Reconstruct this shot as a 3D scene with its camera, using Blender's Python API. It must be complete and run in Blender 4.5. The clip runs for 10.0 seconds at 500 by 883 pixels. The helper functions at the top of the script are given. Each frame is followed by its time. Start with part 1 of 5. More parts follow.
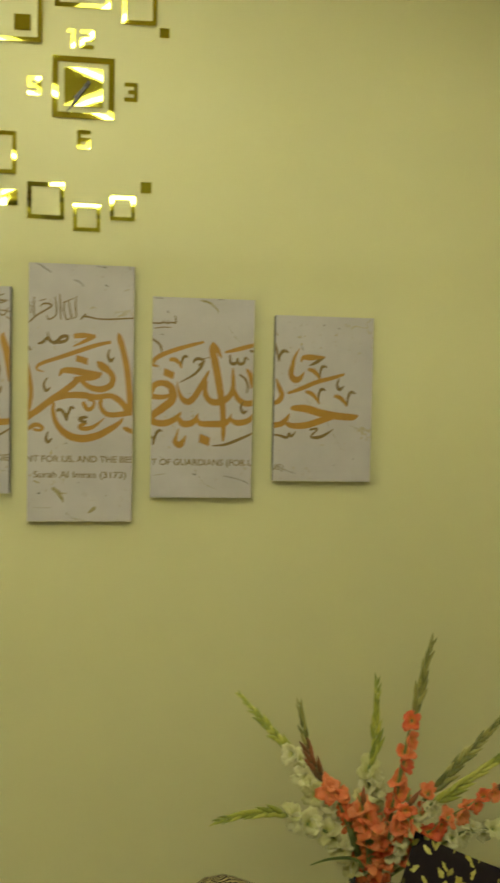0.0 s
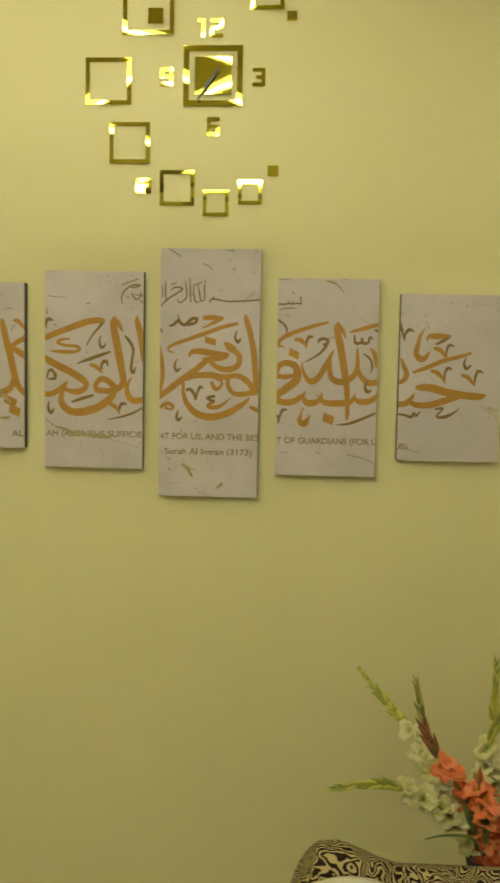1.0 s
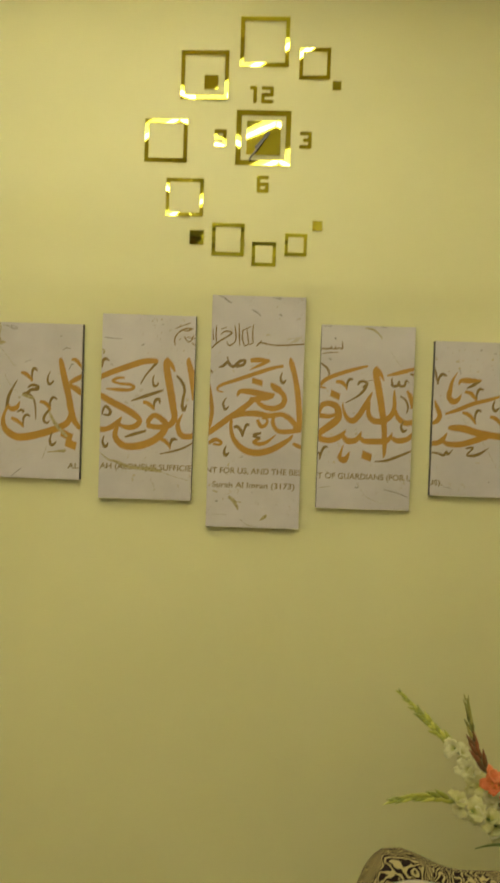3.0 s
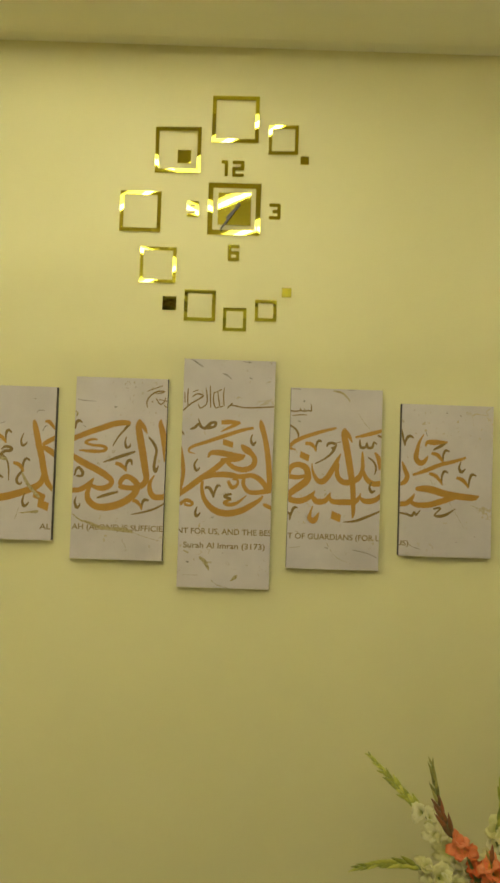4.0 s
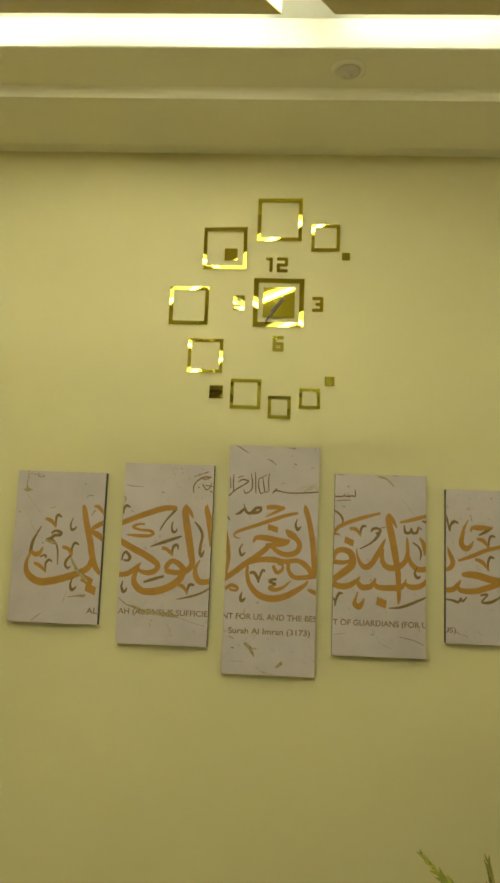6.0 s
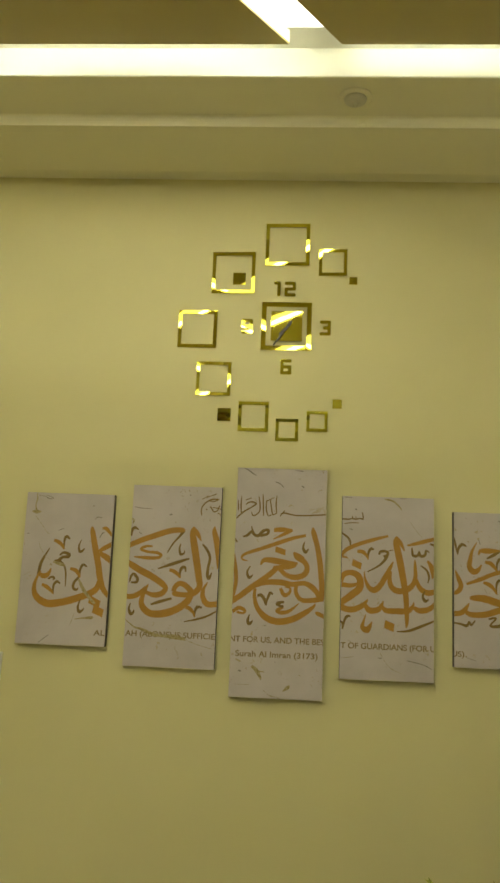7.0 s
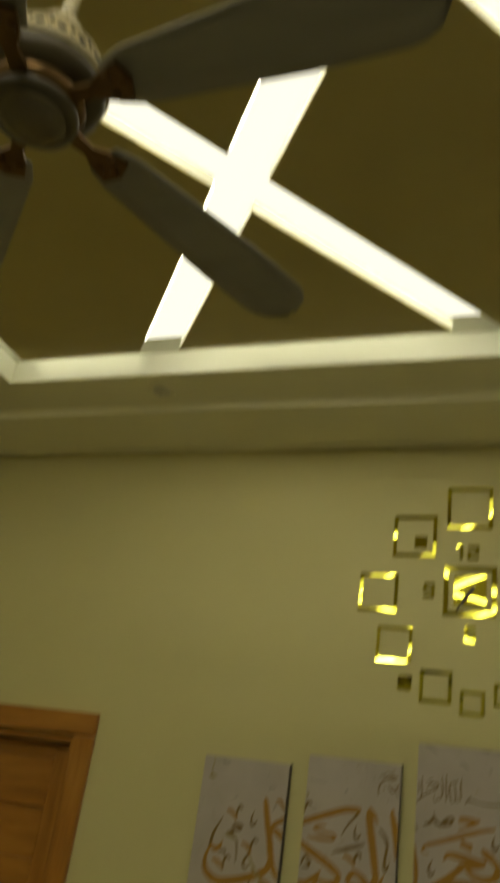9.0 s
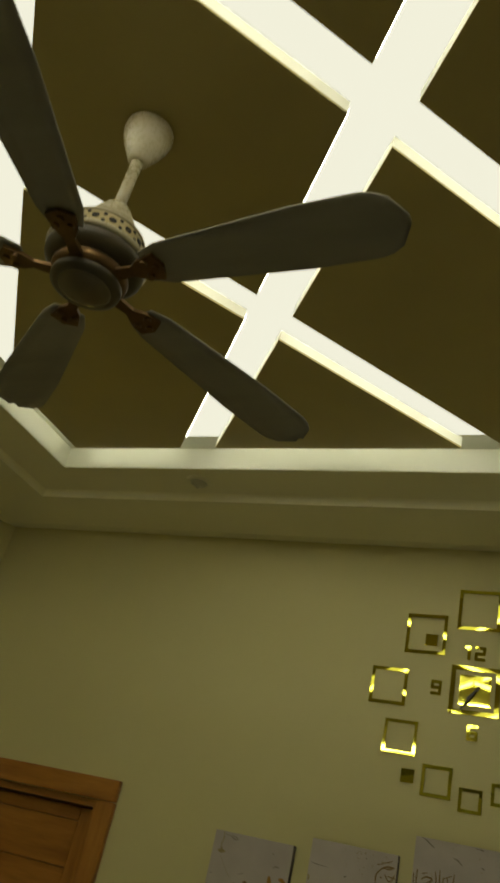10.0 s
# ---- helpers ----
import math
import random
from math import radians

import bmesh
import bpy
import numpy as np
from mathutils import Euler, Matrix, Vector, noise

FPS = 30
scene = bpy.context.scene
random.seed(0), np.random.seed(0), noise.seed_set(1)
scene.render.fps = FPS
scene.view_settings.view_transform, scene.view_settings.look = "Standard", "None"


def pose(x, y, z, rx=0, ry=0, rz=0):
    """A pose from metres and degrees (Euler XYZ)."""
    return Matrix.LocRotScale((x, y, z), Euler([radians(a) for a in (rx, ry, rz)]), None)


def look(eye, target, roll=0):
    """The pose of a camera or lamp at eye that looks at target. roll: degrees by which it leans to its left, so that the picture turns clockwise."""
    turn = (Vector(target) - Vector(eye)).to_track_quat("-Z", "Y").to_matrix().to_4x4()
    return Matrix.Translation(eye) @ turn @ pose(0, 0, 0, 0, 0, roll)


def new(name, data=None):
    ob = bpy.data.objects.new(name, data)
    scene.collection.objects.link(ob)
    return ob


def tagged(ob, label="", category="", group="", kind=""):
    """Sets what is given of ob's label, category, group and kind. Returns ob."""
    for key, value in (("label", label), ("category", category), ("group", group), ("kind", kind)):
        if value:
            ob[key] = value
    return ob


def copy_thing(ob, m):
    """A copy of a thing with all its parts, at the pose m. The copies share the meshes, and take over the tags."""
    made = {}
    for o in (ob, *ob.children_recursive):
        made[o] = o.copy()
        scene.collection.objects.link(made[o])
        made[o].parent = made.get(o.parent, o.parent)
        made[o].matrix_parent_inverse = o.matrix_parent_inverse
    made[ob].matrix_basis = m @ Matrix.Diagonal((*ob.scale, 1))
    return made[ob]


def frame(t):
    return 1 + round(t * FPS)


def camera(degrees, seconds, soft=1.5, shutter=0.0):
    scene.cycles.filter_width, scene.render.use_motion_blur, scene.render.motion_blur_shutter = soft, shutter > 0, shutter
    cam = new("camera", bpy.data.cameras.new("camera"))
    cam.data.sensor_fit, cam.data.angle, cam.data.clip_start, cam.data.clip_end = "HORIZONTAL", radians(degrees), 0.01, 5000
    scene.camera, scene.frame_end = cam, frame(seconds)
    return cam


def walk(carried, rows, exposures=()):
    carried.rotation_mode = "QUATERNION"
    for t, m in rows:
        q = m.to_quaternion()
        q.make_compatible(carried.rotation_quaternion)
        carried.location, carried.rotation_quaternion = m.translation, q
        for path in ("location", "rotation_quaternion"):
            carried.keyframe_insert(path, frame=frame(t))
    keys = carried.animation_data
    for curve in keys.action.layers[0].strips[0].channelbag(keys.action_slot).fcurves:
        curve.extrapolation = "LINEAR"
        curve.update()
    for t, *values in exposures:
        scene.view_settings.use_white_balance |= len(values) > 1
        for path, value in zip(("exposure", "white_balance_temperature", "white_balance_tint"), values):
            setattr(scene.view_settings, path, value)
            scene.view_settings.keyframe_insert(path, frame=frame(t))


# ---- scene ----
cam = camera(34.3, 10.0, soft=2.6, shutter=0.5)
PATH = [
    (0, (0.193, -2.446, 1.849), (0.446, -0.464, 1.762), 1.2),
    (0.5, (0.254, -2.476, 1.849), (0.272, -0.481, 1.722), 1.3),
    (1, (0.229, -2.491, 1.851), (0.147, -0.498, 1.706), 1.1),
    (1.5, (0.153, -2.536, 1.868), (-0.011, -0.548, 1.723), 1.4),
    (2, (0.066, -2.585, 1.855), (-0.187, -0.605, 1.728), 1.7),
    (2.2, (0.026, -2.615, 1.867), (-0.243, -0.638, 1.726), 1.9),
    (2.5, (-0.016, -2.64, 1.918), (-0.209, -0.655, 1.768), 1.8),
    (3, (0.019, -2.657, 1.863), (-0.007, -0.659, 1.8), 1.9),
    (4.5, (0.08, -2.712, 1.895), (0.08, -0.716, 2.015), 1.9),
    (5, (0.031, -2.719, 1.907), (0.013, -0.727, 2.081), 1.9),
    (5.5, (0.042, -2.73, 1.856), (-0.022, -0.746, 2.103), 2.0),
    (7, (0.054, -2.752, 1.852), (-0.068, -0.787, 2.205), 2.4),
    (7.5, (0.019, -2.747, 1.849), (-0.063, -0.784, 2.222), 2.3),
    (8, (0.021, -2.712, 1.843), (-0.095, -0.753, 2.228), 1.8),
    (8.2, (0.065, -2.689, 1.829), (-0.263, -0.772, 2.297), 1.4),
    (8.4, (0.102, -2.692, 1.883), (-0.361, -0.824, 2.424), 2.8),
    (8.5, (0.15, -2.7, 1.912), (-0.414, -0.866, 2.479), 3.7),
    (8.7, (0.201, -2.712, 1.913), (-0.477, -0.954, 2.585), 5.6),
    (8.8, (0.213, -2.732, 1.909), (-0.49, -1.008, 2.638), 6.4),
    (9, (0.256, -2.795, 1.922), (-0.433, -1.126, 2.783), 8.7),
    (9.2, (0.29, -2.868, 1.89), (-0.392, -1.261, 2.867), 11.2),
    (9.4, (0.32, -2.934, 1.887), (-0.386, -1.344, 2.874), 12.8),
    (9.7, (0.383, -2.995, 1.891), (-0.376, -1.422, 2.865), 14.3),
    (10, (0.461, -3.025, 1.915), (-0.361, -1.487, 2.893), 14.5),
]
walk(cam, [(t, look(eye, target, roll)) for t, eye, target, roll in PATH],
     exposures=[(0.0, 0.33, 6100, 4), (0.5, 0.35, 6350, 8), (1.0, 0.37, 6500, 10), (2.5, 0.41, 6500, 10), (5.5, 0.23, 6500, 10), (7.5, -0.10, 6500, 10), (8.0, -0.10, 6500, 10),
                (8.5, -0.60, 6900, 9), (9.0, -1.20, 6900, 7), (9.5, -1.55, 6600, 7), (10.0, -1.60, 6600, 7)])

# ---- world and light ----
world = bpy.data.worlds.new("night")
scene.world = world
world.use_nodes = True
world.node_tree.nodes["Background"].inputs["Color"].default_value = (0.02, 0.022, 0.03, 1)
world.node_tree.nodes["Background"].inputs["Strength"].default_value = 0.2
SLOT_GLOW = 2.7      # slot tops, glowing in place of light from the tapes
COVE_GLOW = 10.0     # strips hidden behind the panel edges
TAPE_GLOW = 28.0     # bright tapes on the slots' side faces
BACK_GLOW = 78.0     # unseen fill strip added on the tray's south face
LAMP_COLOUR = (1.0, 0.975, 0.81)

# ---- materials ----


def shader(name):
    mat = bpy.data.materials.new(name)
    mat.use_nodes = True
    nodes, links = mat.node_tree.nodes, mat.node_tree.links
    return mat, nodes, links, nodes["Principled BSDF"]


def coords(nodes, links, scale=1.0, space="Object"):
    tc = nodes.new("ShaderNodeTexCoord")
    mp = nodes.new("ShaderNodeMapping")
    s = scale if isinstance(scale, tuple) else (scale, scale, scale)
    mp.inputs["Scale"].default_value = s
    links.new(tc.outputs[space], mp.inputs["Vector"])
    return mp.outputs["Vector"]


def noise_tex(nodes, links, vec, scale, detail=4.0, rough=0.55):
    n = nodes.new("ShaderNodeTexNoise")
    n.inputs["Scale"].default_value = scale
    n.inputs["Detail"].default_value = detail
    n.inputs["Roughness"].default_value = rough
    links.new(vec, n.inputs["Vector"])
    return n


def ramp(nodes, links, fac, stops):
    r = nodes.new("ShaderNodeValToRGB")
    els = r.color_ramp.elements
    while len(els) < len(stops):
        els.new(0.5)
    for e, (p, c) in zip(els, stops):
        e.position, e.color = p, (*c, 1)
    links.new(fac, r.inputs["Fac"])
    return r.outputs["Color"]


def bump(nodes, links, b, height, strength=0.2, distance=0.002):
    n = nodes.new("ShaderNodeBump")
    n.inputs["Strength"].default_value = strength
    n.inputs["Distance"].default_value = distance
    links.new(height, n.inputs["Height"])
    links.new(n.outputs["Normal"], b.inputs["Normal"])


def surface(name, dark, light, scale=3.0, rough=0.6, fine=80.0, relief=0.15, metal=0.0, stretch=(1, 1, 1)):
    """A mottled surface: colour from a coarse noise, relief from a fine one."""
    mat, nodes, links, b = shader(name)
    vec = coords(nodes, links, stretch)
    coarse = noise_tex(nodes, links, vec, scale)
    links.new(ramp(nodes, links, coarse.outputs["Fac"], [(0.3, dark), (0.7, light)]), b.inputs["Base Color"])
    grain = noise_tex(nodes, links, vec, fine, 6.0)
    bump(nodes, links, b, grain.outputs["Fac"], relief)
    rr = nodes.new("ShaderNodeMapRange")
    rr.inputs["To Min"].default_value = max(rough - 0.08, 0.02)
    rr.inputs["To Max"].default_value = min(rough + 0.08, 1.0)
    links.new(grain.outputs["Fac"], rr.inputs["Value"])
    links.new(rr.outputs["Result"], b.inputs["Roughness"])
    b.inputs["Metallic"].default_value = metal
    return mat


WALL = surface("wall_paint", (0.660, 0.598, 0.272), (0.700, 0.636, 0.297), 1.3, 0.68, 220.0, 0.08)
CEIL = surface("ceiling_paint", (0.75, 0.70, 0.44), (0.79, 0.74, 0.48), 1.6, 0.6, 160.0, 0.06)
WHITE = surface("white_paint", (0.80, 0.795, 0.635), (0.84, 0.835, 0.675), 2.0, 0.5, 150.0, 0.05)
BROWN = surface("brown_ceiling_paint", (0.400, 0.326, 0.100), (0.440, 0.360, 0.116), 2.2, 0.42, 140.0, 0.06)
# paler than the ceiling paint: light on the ledge's lip put into its colour
MOULD = surface("pale_lit_moulding", (0.84, 0.79, 0.50), (0.87, 0.82, 0.54), 2.0, 0.5, 150.0, 0.05)
PALE = surface("off_white_paint", (0.76, 0.75, 0.68), (0.80, 0.79, 0.72), 1.4, 0.6, 200.0, 0.06)
FLOOR = surface("floor_tile", (0.66, 0.65, 0.62), (0.74, 0.73, 0.70), 5.0, 0.18, 60.0, 0.03)
SKIRT = surface("black_skirting", (0.010, 0.009, 0.007), (0.018, 0.015, 0.011), 9.0, 0.3, 90.0, 0.05)
BEAD = surface("cream_bead", (0.74, 0.70, 0.45), (0.80, 0.76, 0.52), 9.0, 0.4, 90.0, 0.05)
PLASTIC = surface("white_plastic", (0.76, 0.74, 0.56), (0.79, 0.77, 0.59), 20.0, 0.3, 200.0, 0.02)
HOLE = surface("dark_slot", (0.02, 0.018, 0.015), (0.03, 0.027, 0.02), 20.0, 0.6)
INK = surface("gold_print", (0.345, 0.172, 0.011), (0.41, 0.208, 0.015), 30.0, 0.55, 400.0, 0.1)
INK_THIN = surface("dark_gold_print", (0.165, 0.098, 0.012), (0.225, 0.132, 0.017), 30.0, 0.6, 400.0, 0.1)
LETTER = surface("olive_gold_print", (0.185, 0.120, 0.024), (0.245, 0.165, 0.038), 30.0, 0.6, 400.0, 0.1)
VEIN = surface("mustard_vein_print", (0.21, 0.145, 0.010), (0.46, 0.38, 0.20), 170.0, 0.6, 400.0, 0.1)
CRACK = surface("dark_crack_print", (0.09, 0.070, 0.04), (0.44, 0.38, 0.31), 190.0, 0.6, 400.0, 0.1)
FAINT = surface("faint_vein_print", (0.30, 0.24, 0.11), (0.54, 0.475, 0.40), 150.0, 0.6, 400.0, 0.1)
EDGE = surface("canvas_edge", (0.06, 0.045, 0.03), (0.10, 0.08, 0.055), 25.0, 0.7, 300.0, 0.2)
CREAM_FAN = surface("cream_enamel", (0.50, 0.44, 0.27), (0.56, 0.49, 0.31), 12.0, 0.28, 120.0, 0.03)
BLADE = surface("dark_blade", (0.235, 0.220, 0.160), (0.285, 0.265, 0.190), 3.0, 0.6, 40.0, 0.04, 0.0, (1, 6, 1))
FAN_DARK = surface("dark_enamel", (0.055, 0.042, 0.016), (0.080, 0.060, 0.024), 8.0, 0.42, 90.0, 0.03)
BRASS = surface("aged_brass", (0.42, 0.27, 0.08), (0.55, 0.37, 0.13), 25.0, 0.32, 120.0, 0.06, 0.9)
PALE_BRASS = surface("pale_brass", (0.52, 0.42, 0.20), (0.62, 0.52, 0.28), 25.0, 0.4, 120.0, 0.06, 0.3)
COPPER = surface("coppery_bracket", (0.115, 0.065, 0.022), (0.20, 0.115, 0.040), 20.0, 0.38, 120.0, 0.06, 0.7)
STEM = surface("green_stem", (0.14, 0.19, 0.035), (0.26, 0.32, 0.07), 25.0, 0.5, 90.0, 0.1)
CREAM_CLOTH = surface("cream_cloth", (0.60, 0.55, 0.36), (0.70, 0.64, 0.44), 14.0, 0.85, 500.0, 0.3)
VASE = surface("dark_glaze", (0.012, 0.012, 0.02), (0.03, 0.03, 0.045), 6.0, 0.12, 60.0, 0.02)
WOOD_DARK = surface("dark_wood", (0.05, 0.028, 0.014), (0.09, 0.05, 0.025), 4.0, 0.35, 60.0, 0.1, 0.0, (1, 1, 8))


def make_wood(name, along):
    mat, nodes, links, b = shader(name)
    vec = coords(nodes, links, along)
    oi = nodes.new("ShaderNodeObjectInfo")
    add = nodes.new("ShaderNodeVectorMath")
    sc = nodes.new("ShaderNodeMath")
    sc.operation = "MULTIPLY"
    sc.inputs[1].default_value = 7.0
    links.new(oi.outputs["Random"], sc.inputs[0])
    links.new(vec, add.inputs[0])
    links.new(sc.outputs[0], add.inputs[1])
    coarse = noise_tex(nodes, links, add.outputs[0], 2.2, 6.0, 0.6)
    col = ramp(nodes, links, coarse.outputs["Fac"], [(0.25, (0.25, 0.090, 0.012)), (0.5, (0.41, 0.166, 0.022)), (0.75, (0.54, 0.240, 0.038))])
    links.new(col, b.inputs["Base Color"])
    b.inputs["Roughness"].default_value = 0.28
    b.inputs["Coat Weight"].default_value = 0.3
    b.inputs["Coat Roughness"].default_value = 0.12
    fine = noise_tex(nodes, links, add.outputs[0], 14.0, 6.0)
    bump(nodes, links, b, fine.outputs["Fac"], 0.12)
    return mat


WOOD_H = make_wood("varnished_wood_across", (1.2, 8, 9))
WOOD_V = make_wood("varnished_wood_upright", (9, 8, 1.2))


def make_canvas():
    """Printed pale marble: warm grey with brown and mustard veins."""
    mat, nodes, links, b = shader("printed_marble_canvas")
    oi = nodes.new("ShaderNodeObjectInfo")
    far = nodes.new("ShaderNodeMath")
    far.operation = "MULTIPLY"
    far.inputs[1].default_value = 40.0
    links.new(oi.outputs["Random"], far.inputs[0])
    shifted = nodes.new("ShaderNodeVectorMath")
    links.new(coords(nodes, links, 1.0), shifted.inputs[0])
    links.new(far.outputs[0], shifted.inputs[1])
    vec = shifted.outputs[0]
    base = noise_tex(nodes, links, vec, 7.0, 5.0)
    stone = ramp(nodes, links, base.outputs["Fac"], [(0.3, (0.455, 0.397, 0.335)), (0.7, (0.545, 0.478, 0.412))])
    warp = noise_tex(nodes, links, vec, 5.0, 5.0, 0.6)
    mix = nodes.new("ShaderNodeMixRGB")
    mix.inputs["Fac"].default_value = 0.25
    links.new(vec, mix.inputs[1])
    links.new(warp.outputs["Color"], mix.inputs[2])
    vor = nodes.new("ShaderNodeTexVoronoi")
    vor.feature = "DISTANCE_TO_EDGE"
    vor.inputs["Scale"].default_value = 5.5
    links.new(mix.outputs[0], vor.inputs["Vector"])
    vein = ramp(nodes, links, vor.outputs["Distance"], [(0.0, (1, 1, 1)), (0.020, (0, 0, 0))])
    patch = noise_tex(nodes, links, vec, 9.0, 3.0)
    gate = ramp(nodes, links, patch.outputs["Fac"], [(0.60, (0, 0, 0)), (0.70, (0.7, 0.7, 0.7))])
    mul = nodes.new("ShaderNodeMath")
    mul.operation = "MULTIPLY"
    links.new(vein, mul.inputs[0])
    links.new(gate, mul.inputs[1])
    hue = noise_tex(nodes, links, vec, 4.0, 2.0)
    veincol = ramp(nodes, links, hue.outputs["Fac"], [(0.40, (0.29, 0.21, 0.085)), (0.55, (0.40, 0.29, 0.055))])
    out = nodes.new("ShaderNodeMixRGB")
    links.new(mul.outputs[0], out.inputs["Fac"])
    links.new(stone, out.inputs[1])
    links.new(veincol, out.inputs[2])
    fleck = noise_tex(nodes, links, vec, 55.0, 3.0, 0.7)
    spots = ramp(nodes, links, fleck.outputs["Fac"], [(0.61, (0, 0, 0)), (0.69, (1, 1, 1))])
    cloud = noise_tex(nodes, links, vec, 6.0, 2.0)
    where = ramp(nodes, links, cloud.outputs["Fac"], [(0.48, (0, 0, 0)), (0.62, (0.8, 0.8, 0.8))])
    both = nodes.new("ShaderNodeMath")
    both.operation = "MULTIPLY"
    links.new(spots, both.inputs[0])
    links.new(where, both.inputs[1])
    last = nodes.new("ShaderNodeMixRGB")
    links.new(both.outputs[0], last.inputs["Fac"])
    links.new(out.outputs[0], last.inputs[1])
    links.new(veincol, last.inputs[2])
    links.new(last.outputs[0], b.inputs["Base Color"])
    b.inputs["Roughness"].default_value = 0.62
    weave = noise_tex(nodes, links, vec, 600.0, 2.0)
    bump(nodes, links, b, weave.outputs["Fac"], 0.15, 0.001)
    return mat


CANVAS = make_canvas()


def make_mirror():
    mat, nodes, links, b = shader("gold_mirror_acrylic")
    b.inputs["Base Color"].default_value = (0.86, 0.79, 0.09, 1)
    b.inputs["Metallic"].default_value = 1.0
    b.inputs["Roughness"].default_value = 0.03
    vec = coords(nodes, links, 1.0)
    wob = noise_tex(nodes, links, vec, 9.0, 0.5)
    bump(nodes, links, b, wob.outputs["Fac"], 0.06, 0.004)
    return mat


MIRROR = make_mirror()


def make_swirl():
    """Cut-velvet cloth: dark brown swirls on tan."""
    mat, nodes, links, b = shader("swirl_velvet")
    vec = coords(nodes, links, 1.0)
    warp = noise_tex(nodes, links, vec, 11.0, 1.5, 0.5)
    mix = nodes.new("ShaderNodeMixRGB")
    mix.inputs["Fac"].default_value = 0.30
    links.new(vec, mix.inputs[1])
    links.new(warp.outputs["Color"], mix.inputs[2])
    wave = nodes.new("ShaderNodeTexWave")
    wave.wave_type = "RINGS"
    wave.inputs["Scale"].default_value = 36.0
    wave.inputs["Distortion"].default_value = 7.0
    wave.inputs["Detail"].default_value = 1.5
    wave.inputs["Detail Scale"].default_value = 1.1
    links.new(mix.outputs[0], wave.inputs["Vector"])
    col = ramp(nodes, links, wave.outputs["Fac"], [(0.56, (0.020, 0.009, 0.005)), (0.64, (0.48, 0.385, 0.15))])
    links.new(col, b.inputs["Base Color"])
    b.inputs["Roughness"].default_value = 0.7
    b.inputs["Specular IOR Level"].default_value = 0.2
    bump(nodes, links, b, wave.outputs["Fac"], 0.35, 0.002)
    return mat


SWIRL = make_swirl()


def make_petal(name, tones, throat, through_light=0.0):
    """Thin ruffled petals; each floret leans to a hue of its own."""
    mat, nodes, links, b = shader(name)
    oi = nodes.new("ShaderNodeObjectInfo")
    vec = coords(nodes, links, 1.0)
    blot = noise_tex(nodes, links, vec, 60.0, 4.0)
    add = nodes.new("ShaderNodeMath")
    add.operation = "MULTIPLY_ADD"
    add.inputs[1].default_value = 0.55
    half = nodes.new("ShaderNodeMath")
    half.operation = "MULTIPLY"
    half.inputs[1].default_value = 0.5
    links.new(blot.outputs["Fac"], half.inputs[0])
    links.new(oi.outputs["Random"], add.inputs[0])
    links.new(half.outputs[0], add.inputs[2])
    col = ramp(nodes, links, add.outputs[0], tones)
    deep = nodes.new("ShaderNodeVectorMath")
    deep.operation = "LENGTH"
    links.new(vec, deep.inputs[0])
    core = ramp(nodes, links, deep.outputs["Value"], [(0.006, (1, 1, 1)), (0.020, (0, 0, 0))])
    mixed = nodes.new("ShaderNodeMixRGB")
    links.new(core, mixed.inputs["Fac"])
    links.new(col, mixed.inputs[1])
    mixed.inputs[2].default_value = throat
    links.new(mixed.outputs[0], b.inputs["Base Color"])
    b.inputs["Roughness"].default_value = 0.5
    bump(nodes, links, b, blot.outputs["Fac"], 0.2, 0.001)
    thin = nodes.new("ShaderNodeBsdfTranslucent")
    links.new(mixed.outputs[0], thin.inputs["Color"])
    both = nodes.new("ShaderNodeMixShader")
    both.inputs["Fac"].default_value = through_light
    links.new(b.outputs[0], both.inputs[1])
    links.new(thin.outputs[0], both.inputs[2])
    links.new(both.outputs[0], nodes["Material Output"].inputs["Surface"])
    return mat


BUD = make_petal("gladiolus_bud", [(0.2, (0.20, 0.23, 0.025)), (0.5, (0.42, 0.42, 0.045)), (0.8, (0.58, 0.55, 0.09))], (0.32, 0.34, 0.04, 1))
BUD_DULL = make_petal("dull_gladiolus_bud", [(0.2, (0.14, 0.14, 0.025)), (0.5, (0.30, 0.27, 0.050)), (0.8, (0.44, 0.38, 0.09))], (0.24, 0.23, 0.05, 1))
BUD_RED = make_petal("reddish_bud", [(0.2, (0.12, 0.07, 0.02)), (0.5, (0.24, 0.09, 0.025)), (0.8, (0.40, 0.11, 0.03))], (0.09, 0.08, 0.02, 1))
PETAL_O = make_petal("orange_petal", [(0.2, (0.72, 0.100, 0.026)), (0.5, (0.86, 0.200, 0.050)), (0.8, (0.92, 0.34, 0.11))], (0.72, 0.30, 0.03, 1), 0.18)
PETAL_W = make_petal("ivory_petal", [(0.2, (0.62, 0.58, 0.18)), (0.5, (0.76, 0.71, 0.30)), (0.8, (0.86, 0.81, 0.44))], (0.56, 0.53, 0.10, 1), 0.18)


